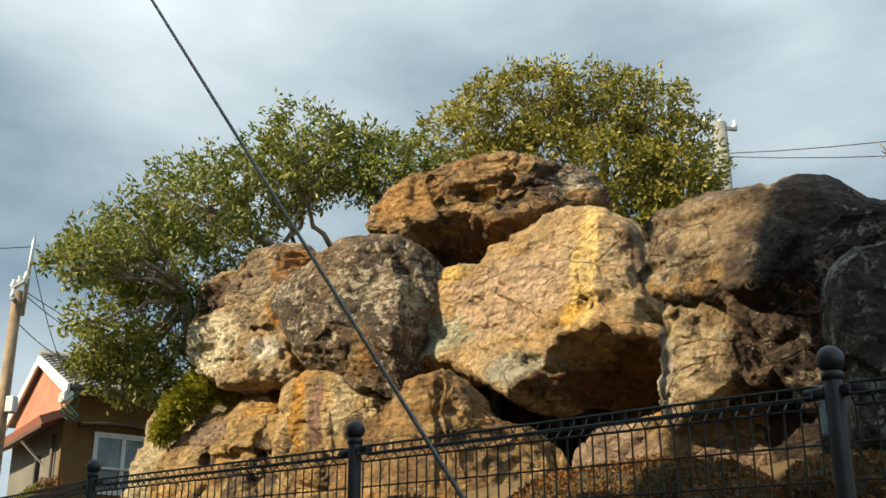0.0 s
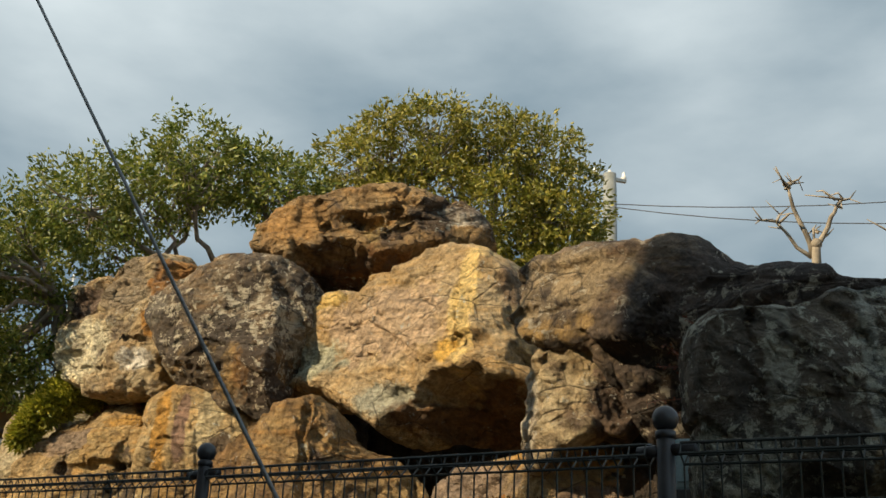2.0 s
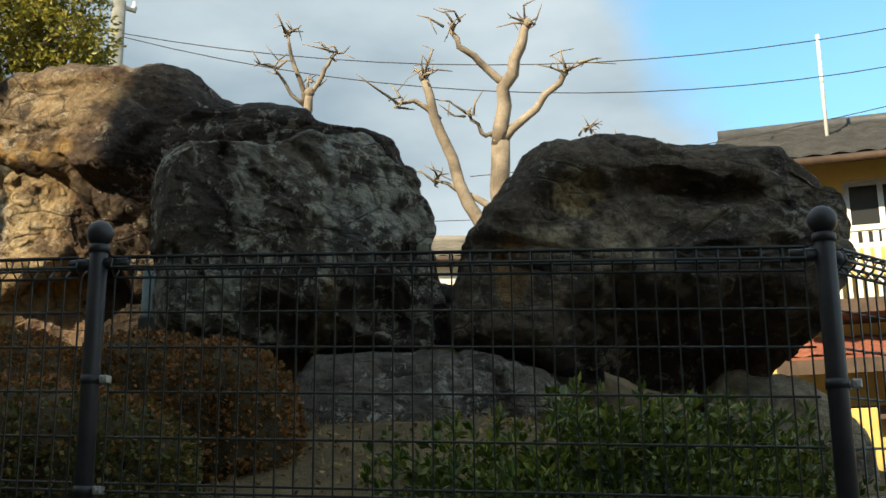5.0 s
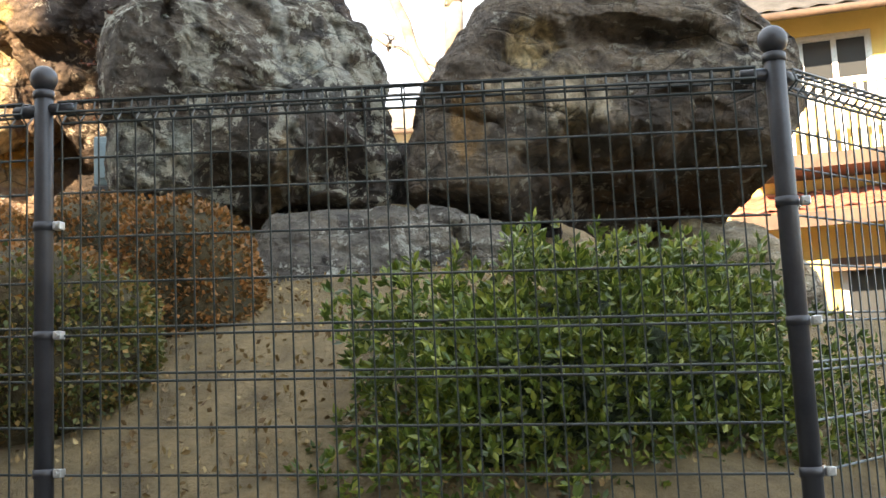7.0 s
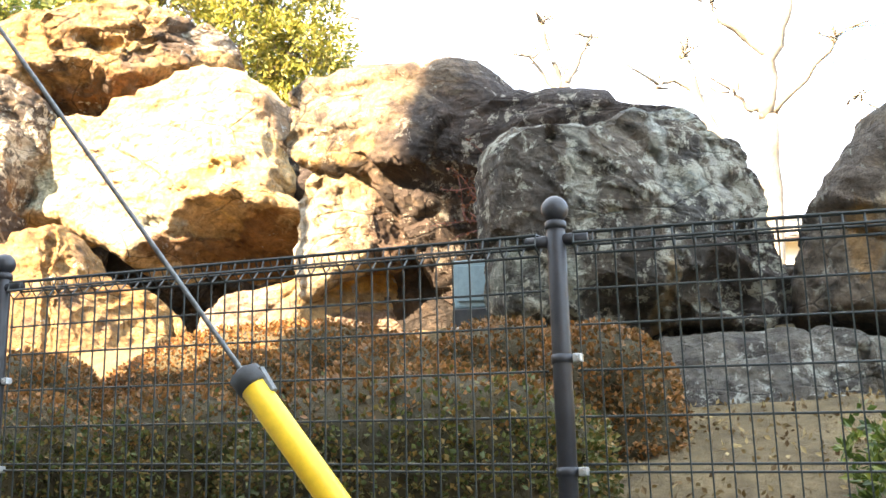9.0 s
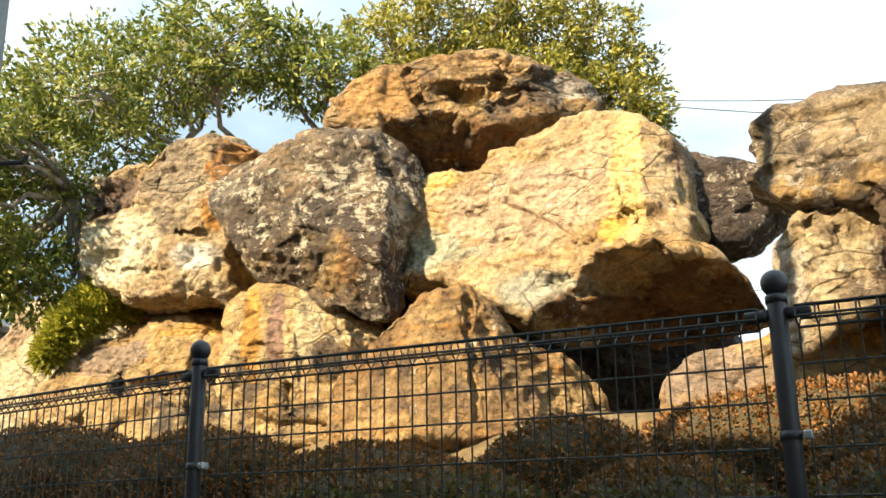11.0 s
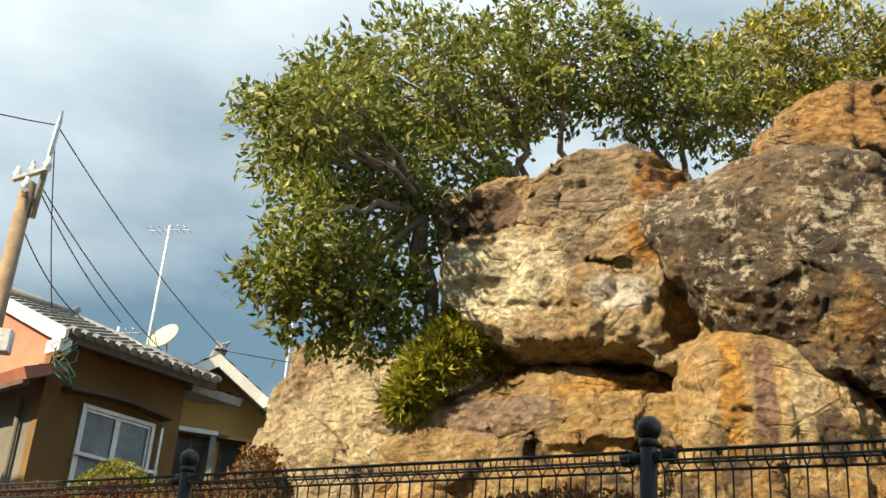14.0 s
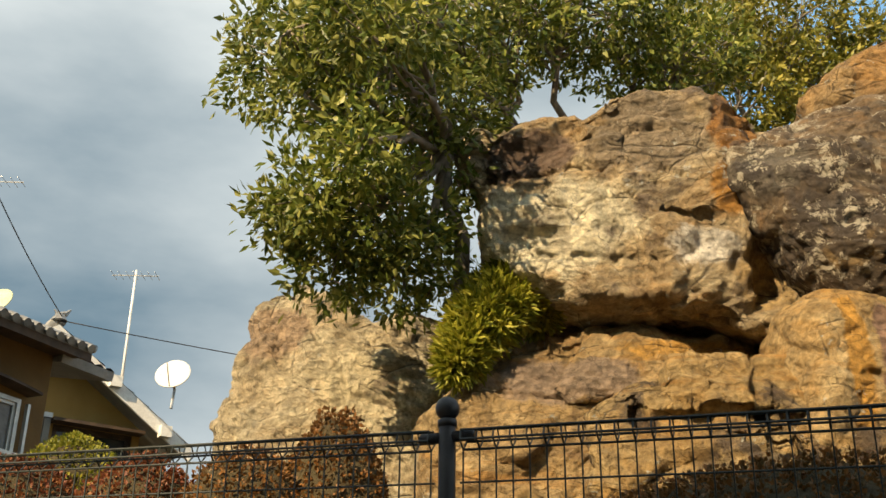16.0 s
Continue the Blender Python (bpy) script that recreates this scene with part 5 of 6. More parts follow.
# Added filler stones, near black in place of the shaded hollows.
boulder("added dark stone standing for shade behind the propped block", (0.9, 10.2, 3.0), -20,
        [(-1.2, -0.9), (-1.2, 0.7), (-0.6, 1.1), (0.3, 1.05), (0.9, 0.5), (1.1, -0.9)], 0.3, 0.8, GAP_SHADE_ROCK, 18, n=140, m=60)
boulder("added dark filling stone between the two shaded boulders", (3.1, 5.95, 2.2), -25,
        [(-1.2, -0.5), (-1.2, 0.3), (-0.4, 0.42), (0.2, 0.42), (0.9, 0.4), (1.3, 0.2), (1.3, -0.5)], 0.4, 0.8, GAP_SHADE_ROCK, 19, n=140, m=60)
boulder("added dark stone standing for shade under the lichen boulder", (-1.45, 10.4, 3.45), -15,
        [(-1.0, -1.1), (-1.0, 0.62), (-0.2, 0.78), (0.9, 0.6), (0.9, -1.1)], 0.3, 0.8, GAP_SHADE_ROCK, 20, n=140, m=60)

boulder("brown stone packed behind the split boulder", (-2.3, 11.1, 3.7), -20,
        [(-1.2, -0.9), (-1.2, 0.35), (-0.4, 0.6), (0.5, 0.55), (1.2, 0.3), (1.2, -0.9)], 0.4, 0.8, RUST_ROCK, 23, n=140, m=60)

boulder("weathered buff stone wedged between the golden and ridge boulders", (1.0, 8.7, 4.05), -30,
        [(-0.6, -0.35), (-0.6, 0.25), (-0.25, 0.5), (0.2, 0.42), (0.6, 0.3), (0.65, -0.05), (0.3, -0.3)], 0.3, 0.6, RIDGE_ROCK, 24, n=140, m=70)

# Another added filler in the same shade-dark tone.
boulder("added dark filler stone closing the gap behind the cabinet", (1.95, 7.05, 2.5), -15,
        [(-0.6, -0.6), (-0.6, 0.35), (-0.2, 0.5), (0.35, 0.5), (0.65, 0.3), (0.65, -0.6)], 0.25, 0.5, GAP_SHADE_ROCK, 25, n=120, m=60)


# ---- houses ----
def wall_with_holes(x0, x1, z0, z1, y, thick, holes):
    """An upright wall along x with openings cut right through."""
    b = Buf()
    xs = sorted({x0, x1, *[h[0] for h in holes], *[h[1] for h in holes]})
    zs = sorted({z0, z1, *[h[2] for h in holes], *[h[3] for h in holes]})
    nx_, nz_ = len(xs), len(zs)
    b.v = [(x, yy, z) for yy in (y, y + thick) for z in zs for x in xs]
    full = nx_ * nz_

    def solid(i, k):
        if not (0 <= i < nx_ - 1 and 0 <= k < nz_ - 1):
            return False
        return not any(h[0] <= xs[i] and xs[i + 1] <= h[1] and h[2] <= zs[k] and zs[k + 1] <= h[3] for h in holes)

    for k in range(nz_ - 1):
        for i in range(nx_ - 1):
            if not solid(i, k):
                continue
            a, c, d, e = k * nx_ + i, k * nx_ + i + 1, (k + 1) * nx_ + i + 1, (k + 1) * nx_ + i
            b.f += [(a, c, d, e), (full + e, full + d, full + c, full + a)]
            for p, q, di, dk in ((a, c, 0, -1), (c, d, 1, 0), (d, e, 0, 1), (e, a, -1, 0)):
                if not solid(i + di, k + dk):
                    b.f.append((q, p, full + p, full + q))
    return b


def tiled_slope(b, x0, x1, y0, z0, y1, z1, tile=0.27, course=0.24):
    """A pitched slope of pantiles from the eave (y0, z0) to the ridge (y1, z1): rounded ribs and stepped courses."""
    ln = math.hypot(y1 - y0, z1 - z0)
    rows, cols = max(2, round(ln / course)), max(4, round((x1 - x0) / tile * 4))
    ny_, nz_ = -(z1 - z0) / ln, (y1 - y0) / ln
    if nz_ < 0:
        ny_, nz_ = -ny_, -nz_
    k = len(b.v)
    for r in range(rows):
        for f, up in ((0.0, 0.035), (1.0, 0.008)):
            t = (r + f) / rows
            for c in range(cols + 1):
                h = up + 0.028 * abs(math.sin(math.pi * c / 4)) ** 1.5
                b.v.append((x0 + (x1 - x0) * c / cols, y0 + (y1 - y0) * t + ny_ * h, z0 + (z1 - z0) * t + nz_ * h))
    w = cols + 1
    for r in range(rows * 2 - 1):
        for c in range(cols):
            a = k + r * w + c
            b.f.append((a, a + 1, a + w + 1, a + w))
    m = len(b.v)
    for t in (0.0, 1.0):
        for x in (x0, x1):
            b.v.append((x, y0 + (y1 - y0) * t - ny_ * 0.06, z0 + (z1 - z0) * t - nz_ * 0.06))
    b.f.append((m, m + 2, m + 3, m + 1))
    b.f += [(m, m + 1, k + cols, k), (m + 2, k + (rows * 2 - 1) * w, k + (rows * 2 - 1) * w + cols, m + 3), (m, k, k + (rows * 2 - 1) * w, m + 2), (m + 1, m + 3, k + (rows * 2 - 1) * w + cols, k + cols)]
    return b


def window_in(parent, x0, x1, z0, z1, y, frame_mat, pane_mat, sashes=2, name="window"):
    win = part(name, Buf().box(x0, y, z0, x1, y + 0.07, z0 + 0.04).box(x0, y, z1 - 0.04, x1, y + 0.07, z1).box(x0, y, z0 + 0.04, x0 + 0.04, y + 0.07, z1 - 0.04).box(x1 - 0.04, y, z0 + 0.04, x1, y + 0.07, z1 - 0.04), frame_mat, parent)
    w = (x1 - x0 - 0.08) / sashes
    for i in range(sashes):
        a = x0 + 0.04 + w * i
        part("pane", Buf().box(a + 0.025, y + 0.04, z0 + 0.065, a + w - 0.025, y + 0.048, z1 - 0.065), pane_mat, win)
        part("sash", Buf().box(a, y + 0.02, z0 + 0.04, a + 0.03, y + 0.06, z1 - 0.04).box(a + w - 0.03, y + 0.02, z0 + 0.04, a + w, y + 0.06, z1 - 0.04).box(a + 0.03, y + 0.02, z0 + 0.04, a + w - 0.03, y + 0.06, z0 + 0.07).box(a + 0.03, y + 0.02, z1 - 0.07, a + w - 0.03, y + 0.06, z1 - 0.04), frame_mat, win)
    return win


def house(label, at, w, d, base, eave, rise, wall_mat, roof_mat, holes=(), ridge="x", over=0.45, barge=WHITE_PAINT, gable_mat=None, pane=GLASS, sash_mat=ALU):
    """A small house: front wall along x at y = 0, pitched tiled roof with its ridge along x or y."""
    ob = thing("house", label, "house", at=at)
    part("wall", wall_with_holes(0, w, base, eave, 0, 0.15, holes), wall_mat, ob)
    for c in ((0, 0.15, 0.15, d - 0.15), (0, d - 0.15, w, d), (w - 0.15, 0.15, w, d - 0.15)):
        part("wall", Buf().box(c[0], c[1], base, c[2], c[3], eave), wall_mat, ob)
    part("floor_slab", Buf().box(0.15, 0.15, base - 0.2, w - 0.15, d - 0.15, base), CONCRETE, ob)
    part("ceiling_board", Buf().box(0.15, 0.15, eave - 0.08, w - 0.15, d - 0.15, eave - 0.04), WOOD_DARK, ob)
    for h in holes:
        window_in(ob, h[0] - 0.003, h[1] + 0.003, h[2] - 0.003, h[3] + 0.003, 0.02, sash_mat, pane)
    roof = Buf()
    if ridge == "x":
        k = rise / (d / 2)
        tiled_slope(roof, -over, w + over, -over, eave - over * k, d / 2, eave + rise)
        tiled_slope(roof, -over, w + over, d + over, eave - over * k, d / 2, eave + rise)
        gables = [[(x, 0, eave), (x, d, eave), (x, d / 2, eave + rise - 0.04)] for x in (0, w - 0.15)]
        roof_ob = part("roof", roof, roof_mat, ob)
        part("ridge_cap", Buf().tube([(-over, d / 2, eave + rise + 0.06), (w + over, d / 2, eave + rise + 0.06)], 0.09, 10), roof_mat, roof_ob, smooth=True)
        for x in (-over - 0.03, w + over):
            for y in (-over, d + over):
                s = Buf()
                a, b = Vector((x, y, eave - over * k)), Vector((x, d / 2, eave + rise))
                s.add([a + Vector((0, 0, -0.2)), b + Vector((0, 0, -0.2)), b + Vector((0, 0, -0.03)), a + Vector((0, 0, -0.03)), a + Vector((0.03, 0, -0.2)), b + Vector((0.03, 0, -0.2)), b + Vector((0.03, 0, -0.03)), a + Vector((0.03, 0, -0.03))],
                      [(0, 1, 2, 3), (7, 6, 5, 4), (0, 4, 5, 1), (3, 2, 6, 7), (0, 3, 7, 4), (1, 5, 6, 2)])
                part("bargeboard", s, barge, roof_ob)
        part("gutter", Buf().tube([(-over, -over - 0.05, eave - over * k - 0.03), (w + over, -over - 0.05, eave - over * k - 0.03)], 0.045, 8), WOOD_DARK, roof_ob, smooth=True)
        thick = Vector((0.15, 0, 0))
    else:
        k = rise / (w / 2)
        turned = Buf()
        tiled_slope(turned, -over, d + over, -over, eave - over * k, w / 2, eave + rise)
        tiled_slope(turned, -over, d + over, w + over, eave - over * k, w / 2, eave + rise)
        roof.v = [(y, x, z) for x, y, z in turned.v]
        roof.f = [f[::-1] for f in turned.f]
        gables = [[(0, y, eave), (w, y, eave), (w / 2, y, eave + rise - 0.04)] for y in (0, d - 0.15)]
        roof_ob = part("roof", roof, roof_mat, ob)
        part("ridge_cap", Buf().tube([(w / 2, -over, eave + rise + 0.06), (w / 2, d + over, eave + rise + 0.06)], 0.09, 10), roof_mat, roof_ob, smooth=True)
        for x in (-over, w + over):
            s = Buf()
            a, b = Vector((x, -over - 0.03, eave - over * k)), Vector((w / 2, -over - 0.03, eave + rise))
            s.add([a + Vector((0, 0, -0.18)), b + Vector((0, 0, -0.18)), b + Vector((0, 0, -0.0)), a + Vector((0, 0, -0.0)), a + Vector((0, 0.04, -0.18)), b + Vector((0, 0.04, -0.18)), b + Vector((0, 0.04, 0)), a + Vector((0, 0.04, 0))],
                  [(0, 1, 2, 3), (7, 6, 5, 4), (0, 4, 5, 1), (3, 2, 6, 7), (0, 3, 7, 4), (1, 5, 6, 2)])
            part("bargeboard", s, barge, roof_ob)
        thick = Vector((0, 0.15, 0))
    for g in gables:
        v = [Vector(p) for p in g]
        part("gable", Buf().add(v + [p + thick for p in v], [(0, 1, 2), (5, 4, 3), (0, 3, 4, 1), (1, 4, 5, 2), (2, 5, 3, 0)]), gable_mat or wall_mat, ob)
    return ob


GREY_WALL = plain("grey_render", (0.13, 0.127, 0.115), (0.20, 0.193, 0.175), 1.3, 0.9, 0.3, 0.005, grain=120)
GREEN_CORD = plain("green_cord", (0.03, 0.14, 0.10), (0.05, 0.20, 0.14), 20, 0.6)

# corner house: ochre front along x, grey end wall with a boarded gable along y at x = 0
L1 = thing("house", "ochre corner house, grey pantile roof, white bargeboard, sash window", "house", at=pose(-7.257, 14.671, 0, 0, 0, 42.3))
L1_WINDOW = (0.44, 1.33, 3.45, 4.33)
part("wall", wall_with_holes(0, 1.65, 2.0, 4.95, 0, 0.15, [L1_WINDOW]), OCHRE_SHADED, L1, "ochre render, base colour darkened for shade")
part("wall", Buf().box(-0.012, 0.0, 2.0, 0.0, 0.1, 4.95), OCHRE_SHADED, L1)
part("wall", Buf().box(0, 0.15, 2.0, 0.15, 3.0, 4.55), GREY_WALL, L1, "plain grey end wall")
part("wall", Buf().box(1.5, 0.15, 2.0, 1.65, 3.0, 4.95), OCHRE_SHADED, L1)
part("wall", Buf().box(0.15, 2.85, 2.0, 1.5, 3.0, 4.95), OCHRE_SHADED, L1)
part("ceiling_board", Buf().box(0.15, 0.15, 4.86, 1.5, 2.85, 4.9), WOOD_DARK, L1)
part("gable", Buf().add([(0, 0, 4.55), (0, 3, 4.55), (0, 3, 4.9), (0, 1.5, 5.58), (0, 0, 4.9), (0.15, 0, 4.55), (0.15, 3, 4.55), (0.15, 3, 4.9), (0.15, 1.5, 5.58), (0.15, 0, 4.9)],
                        [(4, 3, 2, 1, 0), (5, 6, 7, 8, 9), (0, 1, 6, 5), (2, 3, 8, 7), (3, 4, 9, 8)]), PINK_PANEL, L1, "faded red boarded gable")
bm = bmesh.new()
raw = tiled_slope(Buf(), -0.08, 1.80, -0.35, 4.88, 1.5, 5.70, tile=0.14, course=0.17)
tmp = raw.mesh("roof", TILE_GREY)
bm.from_mesh(tmp)
hip = Vector((1.85, -0.40, 0)) - Vector((0.95, 1.5, 0))
bmesh.ops.bisect_plane(bm, geom=bm.verts[:] + bm.edges[:] + bm.faces[:], plane_co=(0.95, 1.5, 0), plane_no=(-hip.y, hip.x, 0), clear_outer=True)
bm.to_mesh(tmp)
bm.free()
roof_ob = new("roof", tmp)
roof_ob.parent = L1
part("back_slope", Buf().add([(-0.08, 3.35, 4.88), (1.8, 3.35, 4.88), (0.95, 1.5, 5.72), (-0.08, 1.5, 5.72), (1.8, -0.35, 4.86)], [(0, 3, 2, 1), (1, 2, 4)]), TILE_GREY, roof_ob)
part("ridge_cap", Buf().tube([(-0.1, 1.5, 5.76), (0.92, 1.5, 5.76), (1.0, 1.5, 5.84)], [0.06, 0.06, 0.045], 10).tube([(0.95, 1.5, 5.74), (1.82, -0.36, 4.92)], 0.04, 8), TILE_GREY, roof_ob, smooth=True)
tip = part("eave_tiles", Buf(), TILE_GREY, roof_ob)
ends = Buf()
for i in range(14):
    ends.tube([(-0.01 + i * 0.134, -0.40, 4.895), (-0.01 + i * 0.134, -0.30, 4.94)], [0.04, 0.04], 8)
ends_me = ends.mesh("eave_tiles", TILE_GREY)
tip.data = ends_me
part("fascia", Buf().box(-0.08, -0.345, 4.79, 1.8, -0.32, 4.875), WOOD_DARK, roof_ob)
part("soffit", Buf().box(-0.06, -0.32, 4.855, 1.8, 0.0, 4.87), WOOD_DARK, roof_ob)
for ya, za, yb, zb in ((-0.38, 4.83, 1.5, 5.66), (3.38, 4.83, 1.5, 5.66)):
    s = Buf()
    s.add([(x, y, z + h) for x in (-0.12, -0.085) for y, z, h in ((ya, za, -0.1), (yb, zb, -0.09), (yb, zb, 0.06), (ya, za, 0.07))], [(0, 3, 2, 1), (4, 5, 6, 7), (0, 1, 5, 4), (3, 7, 6, 2), (0, 4, 7, 3), (1, 2, 6, 5)])
    part("bargeboard", s, WHITE_PAINT, roof_ob, "broad white bargeboard")
part("bracket_block", Buf().box(-0.16, -0.38, 4.66, -0.02, -0.12, 4.80, 0.012), WHITE_PAINT, roof_ob)
pent = Buf()
flat = tiled_slope(Buf(), -3.1, 0.35, -0.42, 4.36, -0.003, 4.56, tile=0.16, course=0.15)
pent.v = [(y, -x, z) for x, y, z in flat.v]
pent.f = flat.f
part("pent_roof", pent, TILE_RED, L1, "weathered brown tiled pent roof")
part("pent_beam", Buf().box(-0.40, -0.30, 4.27, -0.33, 3.0, 4.34), WOOD_DARK, L1)
part("strut", Buf().tube([(-0.36, 0.9, 4.27), (-0.02, 0.9, 3.95)], 0.02, 6), WHITE_PAINT, L1)
part("downpipe", Buf().tube([(-0.05, 0.32, 2.1), (-0.05, 0.32, 4.3)], 0.03, 8), GREY_WALL, L1, smooth=True)
part("window_shutter_rail", Buf().box(-0.07, 1.1, 3.3, -0.003, 1.18, 4.1, 0.01), BLACK_RUBBER, L1)
window_in(L1, L1_WINDOW[0] - 0.003, L1_WINDOW[1] + 0.003, L1_WINDOW[2] - 0.003, L1_WINDOW[3] + 0.003, -0.03, ALU, WINDOW_GREY)
part("window_rail", Buf().box(0.42, -0.075, 3.80, 1.42, -0.035, 3.835), ALU, L1)
part("window_rail", Buf().box(1.38, -0.075, 3.45, 1.41, -0.035, 4.3), ALU, L1)
hood = Buf()
for i in range(13):
    f = i / 12
    x, z = 0.18 + 1.24 * f, 4.40 + 0.05 * math.sin(math.pi * f)
    hood.v += [(x, 0.0, z + 0.05), (x, -0.2, z), (x, -0.2, z - 0.025), (x, 0.0, z - 0.02)]
hood.f = [(4 * i + a, 4 * i + (a + 1) % 4, 4 * i + 4 + (a + 1) % 4, 4 * i + 4 + a) for i in range(12) for a in range(4)] + [(3, 2, 1, 0), (48, 49, 50, 51)]
part("window_hood", hood, WOOD_DARK, L1, "curved timber hood over the window")
cords = Buf()
crng = np.random.default_rng(5)
for i in range(5):
    pts = [Vector((-0.05 + crng.normal(0, 0.03), -0.36, 4.80 - 0.1 * k + crng.normal(0, 0.02))) + Vector((0.12 * math.sin(1.3 * k + i), 0.05 * math.cos(2 * k + i), 0)) for k in range(5)]
    cords.tube(pts, 0.008, 5)
part("cord", cords, GREEN_CORD, L1, "tangle of green cords at the eave corner")
part("lean_to_roof", tiled_slope(Buf(), 1.655, 2.35, -0.12, 4.84, 0.8, 5.02, tile=0.14, course=0.15), TILE_GREY, L1)

# Dark glass windows stand in for two shaded openings below the lintel.
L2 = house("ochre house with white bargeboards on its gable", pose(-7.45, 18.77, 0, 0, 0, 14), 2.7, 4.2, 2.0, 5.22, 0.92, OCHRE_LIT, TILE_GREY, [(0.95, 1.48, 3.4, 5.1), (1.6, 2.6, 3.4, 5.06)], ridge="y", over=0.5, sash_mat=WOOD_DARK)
part("lintel", Buf().box(0.8, -0.12, 5.1, 1.55, -0.003, 5.16), ALU, L2)
part("lintel", Buf().box(1.55, -0.2, 5.06, 2.7, -0.003, 5.1), WOOD_DARK, L2)
part("porch_post", Buf().box(1.46, -0.1, 2.2, 1.54, -0.02, 5.09), CONCRETE, L2)
part("ridge_ornament", Buf().tube([(1.35, -0.5, 6.2), (1.35, -0.5, 6.27)], [0.1, 0.06], 8).tube([(1.30, -0.5, 6.26), (1.42, -0.5, 6.30), (1.47, -0.5, 6.36)], [0.04, 0.035, 0.01], 6).tube([(1.33, -0.5, 6.27), (1.27, -0.5, 6.33)], [0.03, 0.008], 6), TILE_GREY, L2)
for x, z in ((2.05, 5.62), (2.75, 5.1)):
    part("purlin_end", Buf().box(x, -0.62, z - 0.14, x + 0.14, -0.5, z), WHITE_PAINT, L2)
house("low tan outbuilding with a grey roof", pose(-4.3, 22.5, 0, 0, 0, 8), 2.4, 3.0, 2.0, 4.6, 0.6, TAN_WALL, TILE_GREY, ridge="x", over=0.3)

R1H = house("two-storey yellow house with a grey tiled roof", pose(9.0, 9.75, 0, 0, 0, -40.5), 7.0, 6.0, 0.6, 5.35, 1.3, YELLOW_WALL, TILE_SLATE, [(0.95, 1.75, 4.2, 5.0), (2.6, 3.9, 4.1, 5.0), (1.2, 2.2, 1.3, 2.4)], over=0.55)
balcony = part("balcony", Buf().box(0.4, -0.75, 3.35, 4.6, 0.0, 3.5), WOOD_DARK, R1H)
part("handrail", Buf().box(0.4, -0.75, 4.22, 4.6, -0.69, 4.28), ALU, balcony)
for i in range(40):
    part("slat", Buf().box(0.45 + i * 0.104, -0.735, 3.5, 0.51 + i * 0.104, -0.715, 4.22), ALU, balcony)
pent = part("pent_roof", tiled_slope(Buf(), 0.1, 5.0, -0.9, 2.85, -0.003, 3.2), TILE_RED, R1H, "faded red tiled pent roof")
part("fascia", Buf().box(0.1, -0.95, 2.7, 5.0, -0.9, 2.85), WOOD_DARK, pent)
part("beam", Buf().box(-0.2, -0.3, 2.28, 4.8, -0.2, 2.42), WOOD_DARK, R1H)
for x in (0.6, 2.6):
    part("pier", Buf().box(x, -1.6, 0.6, x + 0.4, -1.2, 2.28, 0.01), YELLOW_WALL, R1H)
part("aerial", Buf().tube([(0.9, 1.6, 5.9), (0.9, 1.6, 7.5)], 0.025, 8), WHITE_PAINT, R1H, smooth=True)
house("white rendered building with a pale grey roof", pose(6.6, 18.6, 0, 0, 0, -22), 4.5, 4.0, 2.1, 6.0, 0.75, WHITE_WALL, CONCRETE, over=0.3)

# the row across the lane, behind the viewer: it keeps the low sun off the fence and the nearest stones
shadow_yaw = math.degrees(math.atan2(-0.82, 0.57))
across = pose(-5.80, 1.24, 0, 0, 0, shadow_yaw)
house("tall rendered house across the lane", across @ pose(0.0, -5.0, 0), 14.0, 5.0, 0.0, 10.3, 0.9, TAN_WALL, TILE_GREY, over=0.0)
house("lower house across the lane with a grey roof", across @ pose(-5.75, -5.0, 0), 5.75, 5.0, 0.0, 6.15, 0.9, TAN_WALL, TILE_GREY, over=0.0)
# Unseen; added only to keep sun off the corner house's end wall.
house("unseen end house added to shade the corner house", across @ pose(-14.0, -5.0, 0), 4.5, 5.0, 0.0, 7.0, 0.9, TAN_WALL, TILE_GREY, over=0.0)


# ---- poles, aerials and cables ----
def cable(label, a, b, sag, r=0.0065, steps=18):
    a, b = Vector(a), Vector(b)
    pts = [(b - a) * (i / steps) - Vector((0, 0, 4 * sag * (i / steps) * (1 - i / steps))) for i in range(steps + 1)]
    return tagged(part("overhead_cable", Buf().tube(pts, r, 6), CABLE, smooth=True, at=Matrix.Translation(a)), label, "cable", "overhead cables")


def line_pole(label, at, height, r0, r1, arms, lean=(0, 0), mat=None):
    ob = thing("utility_pole", label, "utility pole", at=pose(at[0], at[1], height_at(*at) - 0.1))
    h = height - height_at(*at)
    part("shaft", Buf().tube([(0, 0, 0), (lean[0], lean[1], h)], [r0, r1], 16), mat or POLE_GREY, ob, smooth=True)
    for z, ln, yaw in arms:
        c, s = math.cos(radians(yaw)), math.sin(radians(yaw))
        f = z / h
        o = Vector((lean[0] * f, lean[1] * f, z))
        arm = part("crossarm", Buf().tube([o - Vector((c, s, 0)) * ln / 2, o + Vector((c, s, 0)) * ln / 2], 0.035, 6), STEEL, ob)
        for t in (-0.45, 0.0, 0.45):
            p = o + Vector((c, s, 0)) * ln * t
            part("insulator", Buf().tube([p, p + Vector((0, 0, 0.05)), p + Vector((0, 0, 0.07)), p + Vector((0, 0, 0.13))], [0.02, 0.045, 0.03, 0.02], 8), WHITE_PAINT, arm, smooth=True)
    return ob


